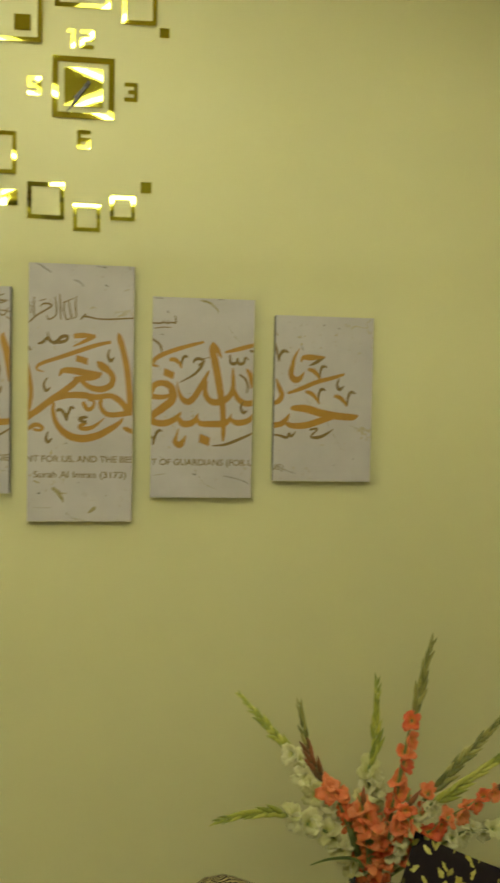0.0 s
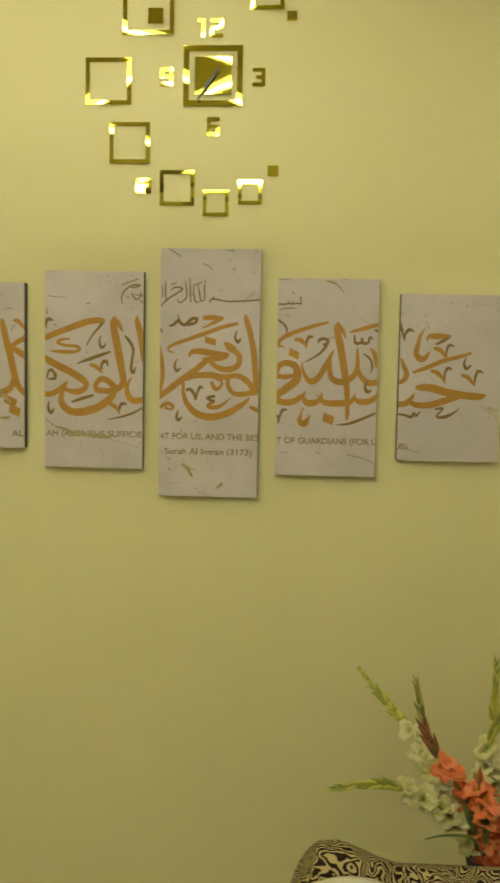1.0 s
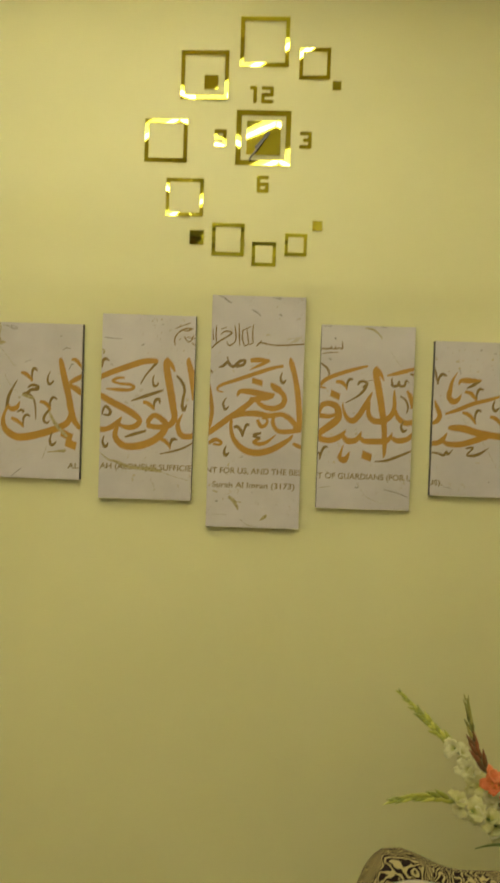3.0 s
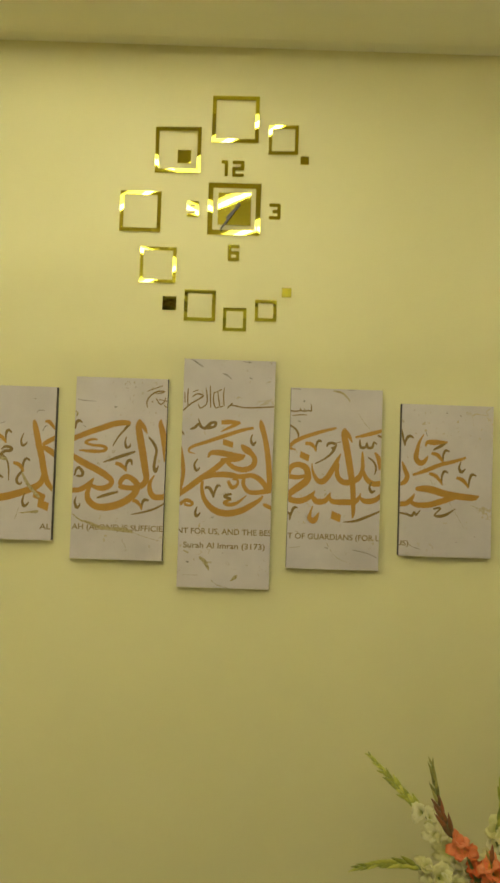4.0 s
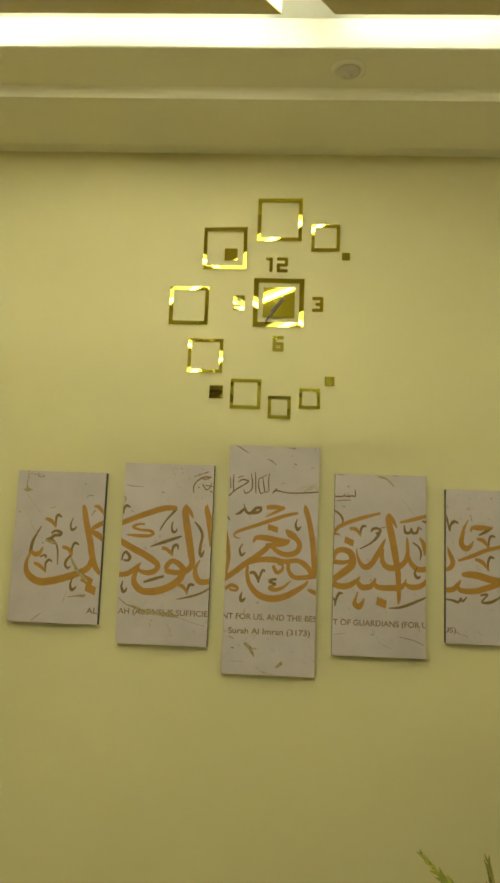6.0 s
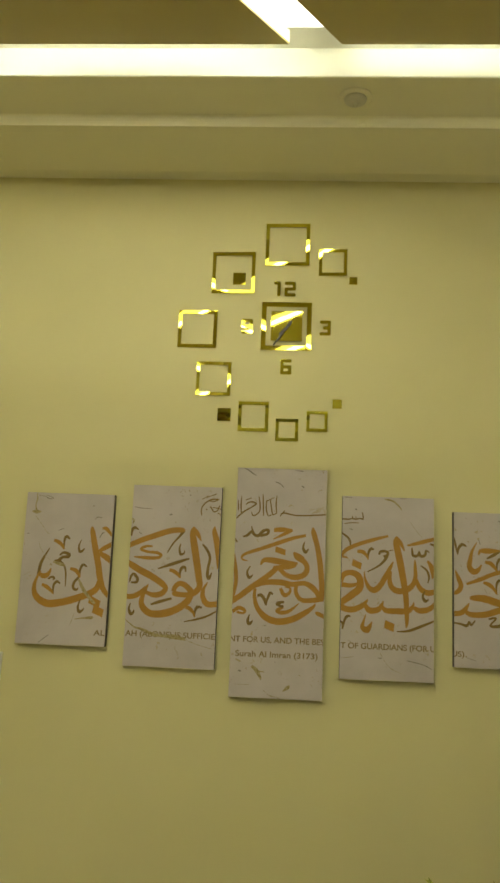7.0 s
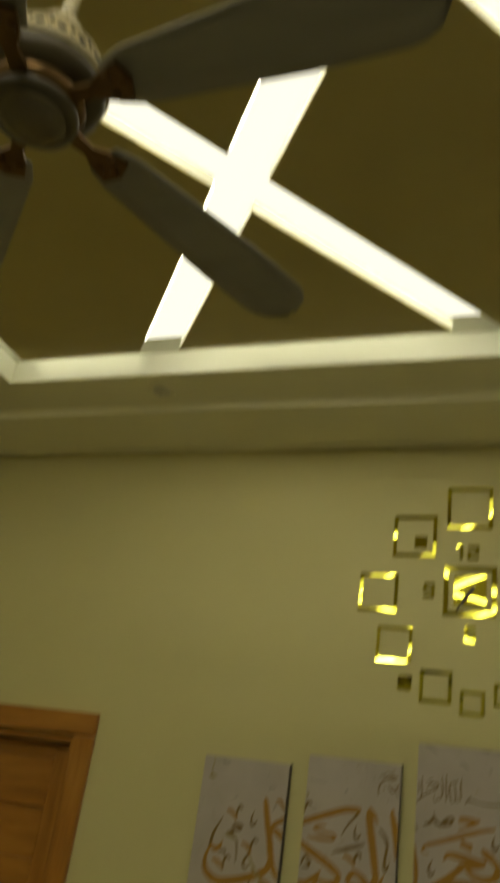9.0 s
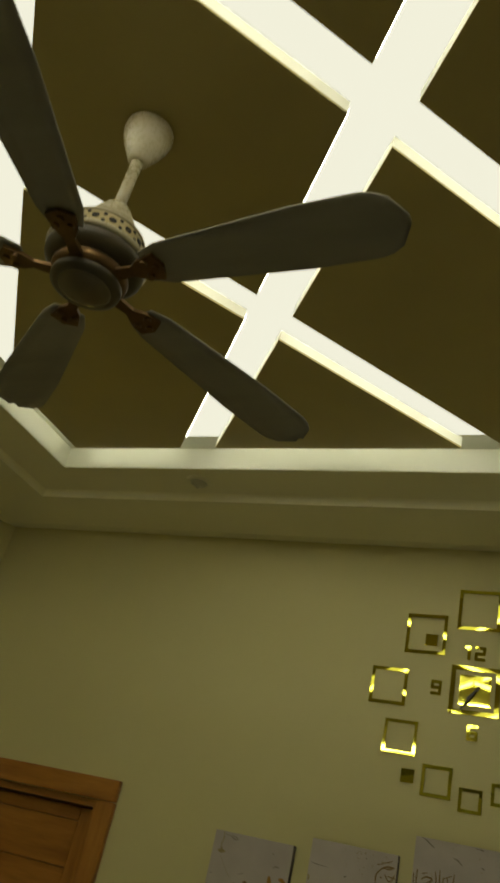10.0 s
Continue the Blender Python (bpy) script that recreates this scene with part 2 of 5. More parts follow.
def make_leafprint():
    """Black cloth scattered with small yellow leaves that lie two ways."""
    mat, nodes, links, b = shader("leaf_print_cloth")
    plain = coords(nodes, links, 1.0)
    split = nodes.new("ShaderNodeSeparateXYZ")
    links.new(plain, split.inputs[0])
    flat = nodes.new("ShaderNodeCombineXYZ")
    links.new(split.outputs["X"], flat.inputs["X"])
    links.new(split.outputs["Z"], flat.inputs["Y"])
    ragged = noise_tex(nodes, links, plain, 55.0, 3.0)
    wander = nodes.new("ShaderNodeMixRGB")
    wander.blend_type = "ADD"
    wander.inputs["Fac"].default_value = 0.018
    links.new(flat.outputs[0], wander.inputs[1])
    links.new(ragged.outputs["Color"], wander.inputs[2])
    shape = None
    for turn, across, along in ((35, 74.0, 36.0), (-62, 84.0, 34.0)):
        spin = nodes.new("ShaderNodeMapping")
        spin.vector_type = "TEXTURE"
        spin.inputs["Rotation"].default_value = (0, 0, math.radians(turn))
        spin.inputs["Scale"].default_value = (1 / along, 1 / across, 1)
        links.new(wander.outputs[0], spin.inputs["Vector"])
        vor = nodes.new("ShaderNodeTexVoronoi")
        vor.voronoi_dimensions = "2D"
        vor.inputs["Scale"].default_value = 1.0
        vor.inputs["Randomness"].default_value = 0.8
        links.new(spin.outputs[0], vor.inputs["Vector"])
        leaf = ramp(nodes, links, vor.outputs["Distance"], [(0.25, (1, 1, 1)), (0.30, (0, 0, 0))])
        pick = nodes.new("ShaderNodeSeparateColor")
        links.new(vor.outputs["Color"], pick.inputs[0])
        some = ramp(nodes, links, pick.outputs[0], [(0.58, (0, 0, 0)), (0.60, (1, 1, 1))])
        mul = nodes.new("ShaderNodeMath")
        mul.operation = "MULTIPLY"
        links.new(leaf, mul.inputs[0])
        links.new(some, mul.inputs[1])
        if shape is None:
            shape = mul.outputs[0]
        else:
            top = nodes.new("ShaderNodeMath")
            top.operation = "MAXIMUM"
            links.new(shape, top.inputs[0])
            links.new(mul.outputs[0], top.inputs[1])
            shape = top.outputs[0]
    tone = noise_tex(nodes, links, plain, 45.0, 2.0)
    yellow = ramp(nodes, links, tone.outputs["Fac"], [(0.3, (0.34, 0.27, 0.03)), (0.7, (0.58, 0.52, 0.14))])
    mixed = nodes.new("ShaderNodeMixRGB")
    links.new(shape, mixed.inputs["Fac"])
    mixed.inputs[1].default_value = (0.018, 0.012, 0.011, 1)
    links.new(yellow, mixed.inputs[2])
    links.new(mixed.outputs[0], b.inputs["Base Color"])
    b.inputs["Specular IOR Level"].default_value = 0.1
    b.inputs["Roughness"].default_value = 0.8
    w = noise_tex(nodes, links, plain, 500.0, 2.0)
    bump(nodes, links, b, w.outputs["Fac"], 0.2, 0.001)
    return mat


LEAFPRINT = make_leafprint()


def glow(name, colour, strength):
    mat = bpy.data.materials.new(name)
    mat.use_nodes = True
    nodes, links = mat.node_tree.nodes, mat.node_tree.links
    nodes.remove(nodes["Principled BSDF"])
    e = nodes.new("ShaderNodeEmission")
    e.inputs["Color"].default_value = (*colour, 1)
    e.inputs["Strength"].default_value = strength
    links.new(e.outputs[0], nodes["Material Output"].inputs["Surface"])
    return mat


# SLOT makes the white slot tops glow as if lit by the tapes
SLOT = glow("slot_light", LAMP_COLOUR, SLOT_GLOW)
TAPE = glow("tape_light", LAMP_COLOUR, TAPE_GLOW)
BACK = glow("back_fill_light", LAMP_COLOUR, BACK_GLOW)
COVE = glow("cove_light", LAMP_COLOUR, COVE_GLOW)
BLUE = glow("blue_indicator", (0.25, 0.5, 1.0), 3.0)

# ---- building helpers ----


def part(name, bm, material, parent=None, label="", smooth=False):
    me = bpy.data.meshes.new(name)
    bm.normal_update()
    bm.to_mesh(me)
    bm.free()
    if smooth:
        for p in me.polygons:
            p.use_smooth = True
    me.materials.append(material)
    ob = new(name, me)
    ob.parent = parent
    if label:
        ob["label"] = label
    return ob


def thing(name, at, label, category, group="", rz=0.0):
    e = new(name)
    e.empty_display_size = 0.1
    e.matrix_world = pose(*at, 0, 0, rz)
    return tagged(e, label, category, group)


def add_box(bm, x0, x1, y0, y1, z0, z1, bevel=0.0):
    r = bmesh.ops.create_cube(bm, size=1.0, matrix=Matrix.Translation(((x0 + x1) / 2, (y0 + y1) / 2, (z0 + z1) / 2)) @ Matrix.Diagonal((x1 - x0, y1 - y0, z1 - z0, 1)))
    if bevel:
        edges = list({e for v in r["verts"] for e in v.link_edges})
        bmesh.ops.bevel(bm, geom=edges, offset=bevel, segments=2, profile=0.7, affect="EDGES")
    return bm


def box(x0, x1, y0, y1, z0, z1, bevel=0.0):
    return add_box(bmesh.new(), x0, x1, y0, y1, z0, z1, bevel)


def add_prism(bm, pts, z0, z1):
    """A flat polygon in x and y, raised from z0 to z1."""
    lo = [bm.verts.new((x, y, z0)) for x, y in pts]
    hi = [bm.verts.new((x, y, z1)) for x, y in pts]
    bm.faces.new(list(reversed(lo)))
    bm.faces.new(hi)
    n = len(pts)
    for i in range(n):
        bm.faces.new((lo[i], lo[(i + 1) % n], hi[(i + 1) % n], hi[i]))
    return bm


def lathe(profile, steps=32, bm=None):
    """A body turned about z from pairs of radius and height."""
    bm = bm or bmesh.new()
    rings = []
    for r, z in profile:
        rings.append([bm.verts.new((max(r, 1e-4) * math.cos(2 * math.pi * i / steps), max(r, 1e-4) * math.sin(2 * math.pi * i / steps), z)) for i in range(steps)])
    for a, b in zip(rings, rings[1:]):
        for i in range(steps):
            j = (i + 1) % steps
            bm.faces.new((a[i], a[j], b[j], b[i]))
    bm.faces.new(list(reversed(rings[0])))
    bm.faces.new(rings[-1])
    bmesh.ops.recalc_face_normals(bm, faces=bm.faces)
    return bm


def spline(pts, per=8):
    """Points along a smooth curve through pts."""
    v = [Vector(p) for p in pts]
    if len(v) < 3:
        return v
    out = []
    for i in range(len(v) - 1):
        a, b, c, d = v[max(i - 1, 0)], v[i], v[i + 1], v[min(i + 2, len(v) - 1)]
        for k in range(per):
            s = k / per
            out.append(0.5 * (2 * b + (c - a) * s + (2 * a - 5 * b + 4 * c - d) * s * s + (3 * b - a - 3 * c + d) * s ** 3))
    out.append(v[-1])
    return out


def tube(bm, pts, radii, sides=8):
    rings = []
    for i, p in enumerate(pts):
        d = (pts[min(i + 1, len(pts) - 1)] - pts[max(i - 1, 0)]).normalized()
        u = d.cross(Vector((0.3, 1, 0.2))).normalized()
        w = d.cross(u)
        r = radii[i] if isinstance(radii, list) else radii
        rings.append([bm.verts.new(p + r * (math.cos(2 * math.pi * k / sides) * u + math.sin(2 * math.pi * k / sides) * w)) for k in range(sides)])
    for a, b in zip(rings, rings[1:]):
        for k in range(sides):
            bm.faces.new((a[k], a[(k + 1) % sides], b[(k + 1) % sides], b[k]))
    bm.faces.new(list(reversed(rings[0])))
    bm.faces.new(rings[-1])
    bmesh.ops.recalc_face_normals(bm, faces=bm.faces)
    return bm


def setting(name, bm, material, label, category):
    return tagged(part(name, bm, material), label, category, kind="structure")


# ---- the room: plan and heights ----
WEST, EAST, NORTH, SOUTH = -2.36, 1.42, 0.0, -4.10
SOFFIT, SOFFIT_2, TOP = 3.303, 3.331, 3.424       # lower ledge, upper ledge, tray top
EDGE_1 = (-1.920, 0.980, -3.720, -0.380)          # inner edge of the lower ledge
EDGE_2 = (-1.672, 0.732, -3.505, -0.595)          # inner edge of the upper ledge
PANEL = (-1.580, 0.640, -3.425, -0.676)           # outline of the brown panels
PANEL_Z = 3.380
FLOOR_Z = 0.090
DOOR_L, DOOR_R, DOOR_H = -2.230, -1.405, 2.155

wall = bmesh.new()
add_box(wall, WEST, DOOR_L, 0, 0.16, 0, 3.55)
add_box(wall, DOOR_R, EAST, 0, 0.16, 0, 3.55)
add_box(wall, DOOR_L, DOOR_R, 0, 0.16, DOOR_H, 3.55)
setting("wall_north", wall, WALL, "cream yellow painted wall behind clock and canvases", "wall")
setting("wall_west", box(WEST - 0.16, WEST, SOUTH - 0.16, 0.16, 0, 3.55), WALL, "cream yellow painted side wall", "wall")
setting("wall_east", box(EAST, EAST + 0.16, SOUTH - 0.16, 0.16, 0, 3.55), PALE, "off-white painted side wall", "wall")
setting("wall_south", box(WEST, EAST, SOUTH - 0.16, SOUTH, 0, 3.55), PALE, "off-white painted wall", "wall")
setting("floor", box(WEST - 0.16, EAST + 0.16, SOUTH - 0.16, 0.16, -0.12, FLOOR_Z), FLOOR, "pale glossy tiled floor", "floor")
setting("wall_passage", box(DOOR_L - 0.2, DOOR_R + 0.2, 0.22, 0.26, 0, 2.5), WALL, "plain wall behind the shut door", "wall")


def ring(outer, inner, z0, z1):
    bm = bmesh.new()
    ox0, ox1, oy0, oy1 = outer
    ix0, ix1, iy0, iy1 = inner
    add_box(bm, ox0, ox1, iy1, oy1, z0, z1)
    add_box(bm, ox0, ox1, oy0, iy0, z0, z1)
    add_box(bm, ox0, ix0, iy0, iy1, z0, z1)
    add_box(bm, ix1, ox1, iy0, iy1, z0, z1)
    return bm


GAP = 0.095                                       # soft joint between the ledge and the clock wall
ledge = ring((WEST, EAST, SOUTH, NORTH - GAP), EDGE_1, SOFFIT, 3.55)
setting("ceiling", ledge, CEIL, "cream painted dropped ceiling ledge round the room", "ceiling")
cove = bmesh.new()
rows = []
for i in range(13):
    a = i / 12
    rows.append((-GAP * (1 - a), SOFFIT + 0.018 * a ** 1.5 * (2.5 - 1.5 * a)))
rows += [(0.0, 3.55), (-GAP, 3.55)]
ends = [[cove.verts.new((x, y, zz)) for y, zz in rows] for x in (WEST, EAST)]
for i in range(len(rows)):
    j = (i + 1) % len(rows)
    cove.faces.new((ends[0][i], ends[0][j], ends[1][j], ends[1][i]))
cove.faces.new(ends[0])
cove.faces.new(list(reversed(ends[1])))
bmesh.ops.recalc_face_normals(cove, faces=cove.faces)
setting("ceiling_joint", cove, CEIL, "soft hollow joint where the ceiling ledge meets the wall", "ceiling")
setting("ceiling_ledge", ring(EDGE_1, EDGE_2, SOFFIT_2, 3.55), CEIL, "cream painted upper step of the tray ceiling", "ceiling")
setting("ceiling_tray", box(EDGE_2[0] + 0.001, EDGE_2[1] - 0.001, EDGE_2[2] + 0.001, EDGE_2[3] - 0.001, TOP, 3.55), WHITE, "white painted top of the tray ceiling", "ceiling")
# white lining of the tray's upright face
lining = bmesh.new()
ex0, ex1, ey0, ey1 = EDGE_2
for b in ((ex0, ex1, ey1 - 0.003, ey1), (ex0, ex1, ey0, ey0 + 0.003), (ex0, ex0 + 0.003, ey0 + 0.003, ey1 - 0.003), (ex1 - 0.003, ex1, ey0 + 0.003, ey1 - 0.003)):
    add_box(lining, *b, SOFFIT_2 + 0.002, TOP)
setting("tray_lining", lining, WHITE, "white painted upright face of the tray", "ceiling")

trim = bmesh.new()
loops = []
for inset, zz in ((0.0, SOFFIT + 0.0005), (0.0008, SOFFIT + 0.008), (0.003, SOFFIT + 0.015), (0.0075, SOFFIT + 0.0215), (0.014, SOFFIT + 0.0258), (0.022, SOFFIT_2 - 0.0005), (-0.002, SOFFIT_2 + 0.004), (-0.002, SOFFIT + 0.0005)):
    tx0, tx1, ty0, ty1 = EDGE_1[0] + inset, EDGE_1[1] - inset, EDGE_1[2] + inset, EDGE_1[3] - inset
    loops.append([trim.verts.new((x, y, zz)) for x, y in ((tx0, ty0), (tx1, ty0), (tx1, ty1), (tx0, ty1))])
for lo, hi in zip(loops, loops[1:] + loops[:1]):
    for k in range(4):
        trim.faces.new((lo[k], lo[(k + 1) % 4], hi[(k + 1) % 4], hi[k]))
bmesh.ops.recalc_face_normals(trim, faces=trim.faces)
# the lip's brightness under the lights is partly in this paler colour
setting("ledge_trim", trim, MOULD, "hollow moulding along the lower ceiling ledge, coloured paler as if lit", "trim")

# ---- brown panels, parted by two pairs of crossing slots ----
SLOT_W = 0.121
P_DIR, Q_DIR = math.radians(53.7), math.radians(-52.2)
P_AT = ((-0.458, -1.388), (0.022, -2.010))        # a point on each slot's centre line
Q_AT = ((-0.458, -1.388), (-0.960, -2.040))


def clip(poly, nx, ny, c):
    """The part of a convex polygon where nx*x + ny*y <= c."""
    out = []
    for i, a in enumerate(poly):
        b = poly[(i + 1) % len(poly)]
        da, db = nx * a[0] + ny * a[1] - c, nx * b[0] + ny * b[1] - c
        if da <= 0:
            out.append(a)
        if (da < 0 < db) or (db < 0 < da):
            s = da / (da - db)
            out.append((a[0] + s * (b[0] - a[0]), a[1] + s * (b[1] - a[1])))
    return out


def bands(direction, points):
    """The three strips of the plan that two parallel slots leave: (normal, from, to)."""
    n = (-math.sin(direction), math.cos(direction))
    c = sorted(n[0] * x + n[1] * y for x, y in points)
    h = SLOT_W / 2
    return n, ((-99, c[0] - h), (c[0] + h, c[1] - h), (c[1] + h, 99)), c


def cut(poly, n, lo, hi):
    poly = clip(poly, n[0], n[1], hi)
    return clip(poly, -n[0], -n[1], -lo) if len(poly) > 2 else poly


px0, px1, py0, py1 = PANEL
sheet = [(px0, py0), (px1, py0), (px1, py1), (px0, py1)]
pn, p_bands, p_mid = bands(P_DIR, P_AT)
qn, q_bands, q_mid = bands(Q_DIR, Q_AT)
panels, liners = bmesh.new(), bmesh.new()
for plo, phi in p_bands:
    for qlo, qhi in q_bands:
        piece = cut(cut(sheet, pn, plo, phi), qn, qlo, qhi)
        if len(piece) > 2:
            add_prism(panels, piece, PANEL_Z, PANEL_Z + 0.006)
            add_prism(liners, piece, PANEL_Z + 0.006, TOP + 0.01)
setting("ceiling_panels", panels, BROWN, "dark brown painted ceiling panels parted by light slots", "ceiling")
setting("panel_backing", liners, WHITE, "white edges of the brown ceiling panels", "ceiling")
INSET = 0.060
inner = [(px0 + INSET, py0 + INSET), (px1 - INSET, py0 + INSET), (px1 - INSET, py1 - INSET), (px0 + INSET, py1 - INSET)]
LIGHT_H = 0.0603
slot_light = thing("slot_light", (0, 0, 0), "white light strips glowing in crossed ceiling slots", "ceiling light")
for n, mids, cross_n, cross_bands in ((pn, p_mid, None, None), (qn, q_mid, pn, p_bands)):
    for c in mids:
        # the slot's top lining, given a glow instead of the tapes' light on it
        strip = cut(cut(sheet, (0, 1), py0 + 0.02, py1 - 0.02), n, c - LIGHT_H, c + LIGHT_H)
        for lo, hi in (cross_bands or ((-99, 99),)):
            piece = cut(strip, cross_n, lo, hi) if cross_n else strip
            if len(piece) > 2:
                part("diffuser", add_prism(bmesh.new(), piece, TOP - 0.004, TOP - 0.002), SLOT, slot_light)
for n, mids, cross_n, cross_bands in ((pn, p_mid, qn, q_bands), (qn, q_mid, pn, p_bands)):
    for c in mids:
        edge = cut(inner, n, c - SLOT_W / 2 + 0.001, c - SLOT_W / 2 + 0.004)
        for lo, hi in cross_bands:
            piece = cut(edge, cross_n, lo + 0.01, hi - 0.01)
            if len(piece) > 2:
                part("light_tape", add_prism(bmesh.new(), piece, PANEL_Z + 0.010, PANEL_Z + 0.030), TAPE, slot_light)
cove_light = thing("cove_light", (0, 0, 0), "white light tapes behind the ceiling panel edges", "ceiling light")


def clear_runs(lo, hi, fixed, across):
    """The stretches of one panel edge that no slot meets."""
    gaps = []
    for n, mids in ((pn, p_mid), (qn, q_mid)):
        a, b = (n[0], n[1]) if across == "x" else (n[1], n[0])
        for c in mids:
            mid, h = (c - b * fixed) / a, (SLOT_W / 2 + 0.02) / abs(a)
            if lo < mid + h and mid - h < hi:
                gaps.append((mid - h, mid + h))
    runs, start = [], lo
    for g0, g1 in sorted(gaps):
        if g0 > start + 0.03:
            runs.append((start, g0))
        start = max(start, g1)
    if hi > start + 0.03:
        runs.append((start, hi))
    return runs


for y, y0, y1 in ((py1, py1 + 0.001, py1 + 0.004), (py0, py0 - 0.004, py0 - 0.001)):
    for a, b in clear_runs(px0, px1, y, "x"):
        part("light_tape", box(a, b, y0, y1, PANEL_Z + 0.018, TOP - 0.006), COVE, cove_light)
for x, x0, x1 in ((px0, px0 - 0.004, px0 - 0.001), (px1, px1 + 0.001, px1 + 0.004)):
    for a, b in clear_runs(py0, py1, x, "y"):
        part("light_tape", box(x0, x1, a, b, PANEL_Z + 0.018, TOP - 0.006), COVE, cove_light)

# fill strip added out of view, to even the light on the clock wall
tagged(part("back_tape", box(px0 + 0.05, px1 - 0.05, EDGE_2[2] + 0.0035, EDGE_2[2] + 0.0065, SOFFIT_2 + 0.030, TOP - 0.012), BACK), "added fill light strip on the tray's unseen far face", "ceiling light")

# skirting round the room, with a pale bead on top
skirt, bead = bmesh.new(), bmesh.new()
for x0, x1, y0, y1 in ((DOOR_R + 0.085, EAST, -0.014, 0), (WEST, DOOR_L - 0.085, -0.014, 0), (WEST, WEST + 0.014, SOUTH, -0.014), (EAST - 0.014, EAST, SOUTH, -0.014), (WEST + 0.014, EAST - 0.014, SOUTH, SOUTH + 0.014)):
    add_box(skirt, x0, x1, y0, y1, FLOOR_Z, 0.184)
    add_box(bead, x0, x1, y0 + 0.002, y1, 0.184, 0.192)
setting("baseboard", skirt, SKIRT, "black skirting along the foot of the wall", "baseboard")
setting("trim", bead, BEAD, "thin cream bead on top of the skirting", "trim")

# ---- the door ----
door = tagged(new("door_1"), "shut varnished wooden door in a wooden frame", "door", kind="structure")
for nm, b in (("frame_post", (DOOR_R, DOOR_R + 0.082, -0.028, 0.0, 0, DOOR_H)), ("frame_post", (DOOR_L - 0.082, DOOR_L, -0.028, 0.0, 0, DOOR_H))):
    part(nm, box(*b, bevel=0.010), WOOD_V, door)
part("frame_head", box(DOOR_L - 0.082, DOOR_R + 0.082, -0.028, 0.0, DOOR_H, DOOR_H + 0.082, bevel=0.010), WOOD_H, door)
part("jamb", box(DOOR_R - 0.028, DOOR_R, 0.008, 0.15, 0, DOOR_H - 0.028), WOOD_V, door)
part("jamb", box(DOOR_L, DOOR_L + 0.028, 0.008, 0.15, 0, DOOR_H - 0.028), WOOD_V, door)
part("jamb_head", box(DOOR_L, DOOR_R, 0.008, 0.15, DOOR_H - 0.028, DOOR_H), WOOD_H, door)
LX0, LX1, LZ1 = DOOR_L + 0.03, DOOR_R - 0.03, DOOR_H - 0.032
leaf = part("leaf", box(LX0, LX1, 0.085, 0.12, 0.008, LZ1), WOOD_H, door)
part("stile", box(LX1 - 0.085, LX1, 0.070, 0.0845, 0.008, LZ1, 0.004), WOOD_V, door)
part("stile", box(LX0, LX0 + 0.085, 0.070, 0.0845, 0.008, LZ1, 0.004), WOOD_V, door)
z = 0.02
while z < LZ1 - 0.05:
    top = min(z + 0.167, LZ1 - 0.004)
    part("board", box(LX0 + 0.088, LX1 - 0.088, 0.074, 0.0845, z, top, 0.003), WOOD_H, door)
    z = top + 0.004
handle = lathe([(0.024, 0), (0.024, 0.008), (0.010, 0.012), (0.010, 0.045)], 20)
bmesh.ops.rotate(handle, verts=handle.verts, matrix=Matrix.Rotation(math.radians(90), 3, "X"))
tube(handle, [Vector((0, -0.045, 0)), Vector((-0.06, -0.048, 0)), Vector((-0.12, -0.045, 0))], 0.009)
bmesh.ops.translate(handle, verts=handle.verts, vec=(LX1 - 0.045, 0.07, 1.02))
part("handle", handle, BRASS, door, "brass lever handle", smooth=True)

# ---- switch plates ----


def socket_plate():
    t = thing("socket_plate", (-1.099, 0, 1.558), "white plastic double socket plate with blue light on the wall", "wall socket")
    part("plate", box(-0.080, 0.080, -0.010, 0.0, -0.047, 0.047, 0.003), PLASTIC, t)
    part("switch_key", box(-0.066, -0.034, -0.0135, -0.0095, -0.033, 0.033, 0.0015), PLASTIC, t)
    part("module", box(-0.028, 0.012, -0.0125, -0.0095, -0.033, 0.033, 0.001), PLASTIC, t)
    face = part("socket_face", box(0.018, 0.068, -0.0125, -0.0095, -0.033, 0.033, 0.001), PLASTIC, t)
    for x, z0 in ((0.045, 0.008), (0.034, -0.012), (0.054, -0.012)):
        part("pin_hole", box(x - 0.0032, x + 0.0032, -0.0135, -0.0120, z0 - 0.011, z0 - 0.005), HOLE, face)
    part("indicator", box(-0.078, -0.070, -0.013, -0.0095, 0.030, 0.038, 0.001), BLUE, t, "small blue indicator light")


def switch_plate():
    t = thing("switch_plate", (-0.964, 0, 1.558), "white plastic single switch plate on the wall", "wall switch")
    part("plate", box(-0.047, 0.047, -0.010, 0.0, -0.046, 0.046, 0.003), PLASTIC, t)
    part("switch_key", box(-0.012, 0.012, -0.014, -0.0095, -0.020, 0.004, 0.0015), PLASTIC, t)
    part("slot", box(-0.010, 0.010, -0.0125, -0.0095, 0.018, 0.026), HOLE, t)


socket_plate()
switch_plate()

# ---- downlights in the upper ledge (unlit) ----
lamp = thing("downlight", (0.192, -0.497, SOFFIT_2), "small round unlit downlight in the ceiling ledge", "ceiling light", "unlit downlights")
part("bezel", lathe([(0.052, 0.001), (0.052, -0.004), (0.044, -0.009), (0.036, -0.006)], 28), CEIL, lamp, smooth=True)
part("lens", lathe([(0.036, -0.004), (0.033, -0.012), (0.022, -0.018), (0.007, -0.020), (0.006, -0.030), (0.0, -0.031)], 24), surface("grey_lens", (0.52, 0.49, 0.31), (0.58, 0.54, 0.35), 20.0, 0.35), lamp, "grey domed lens", smooth=True)
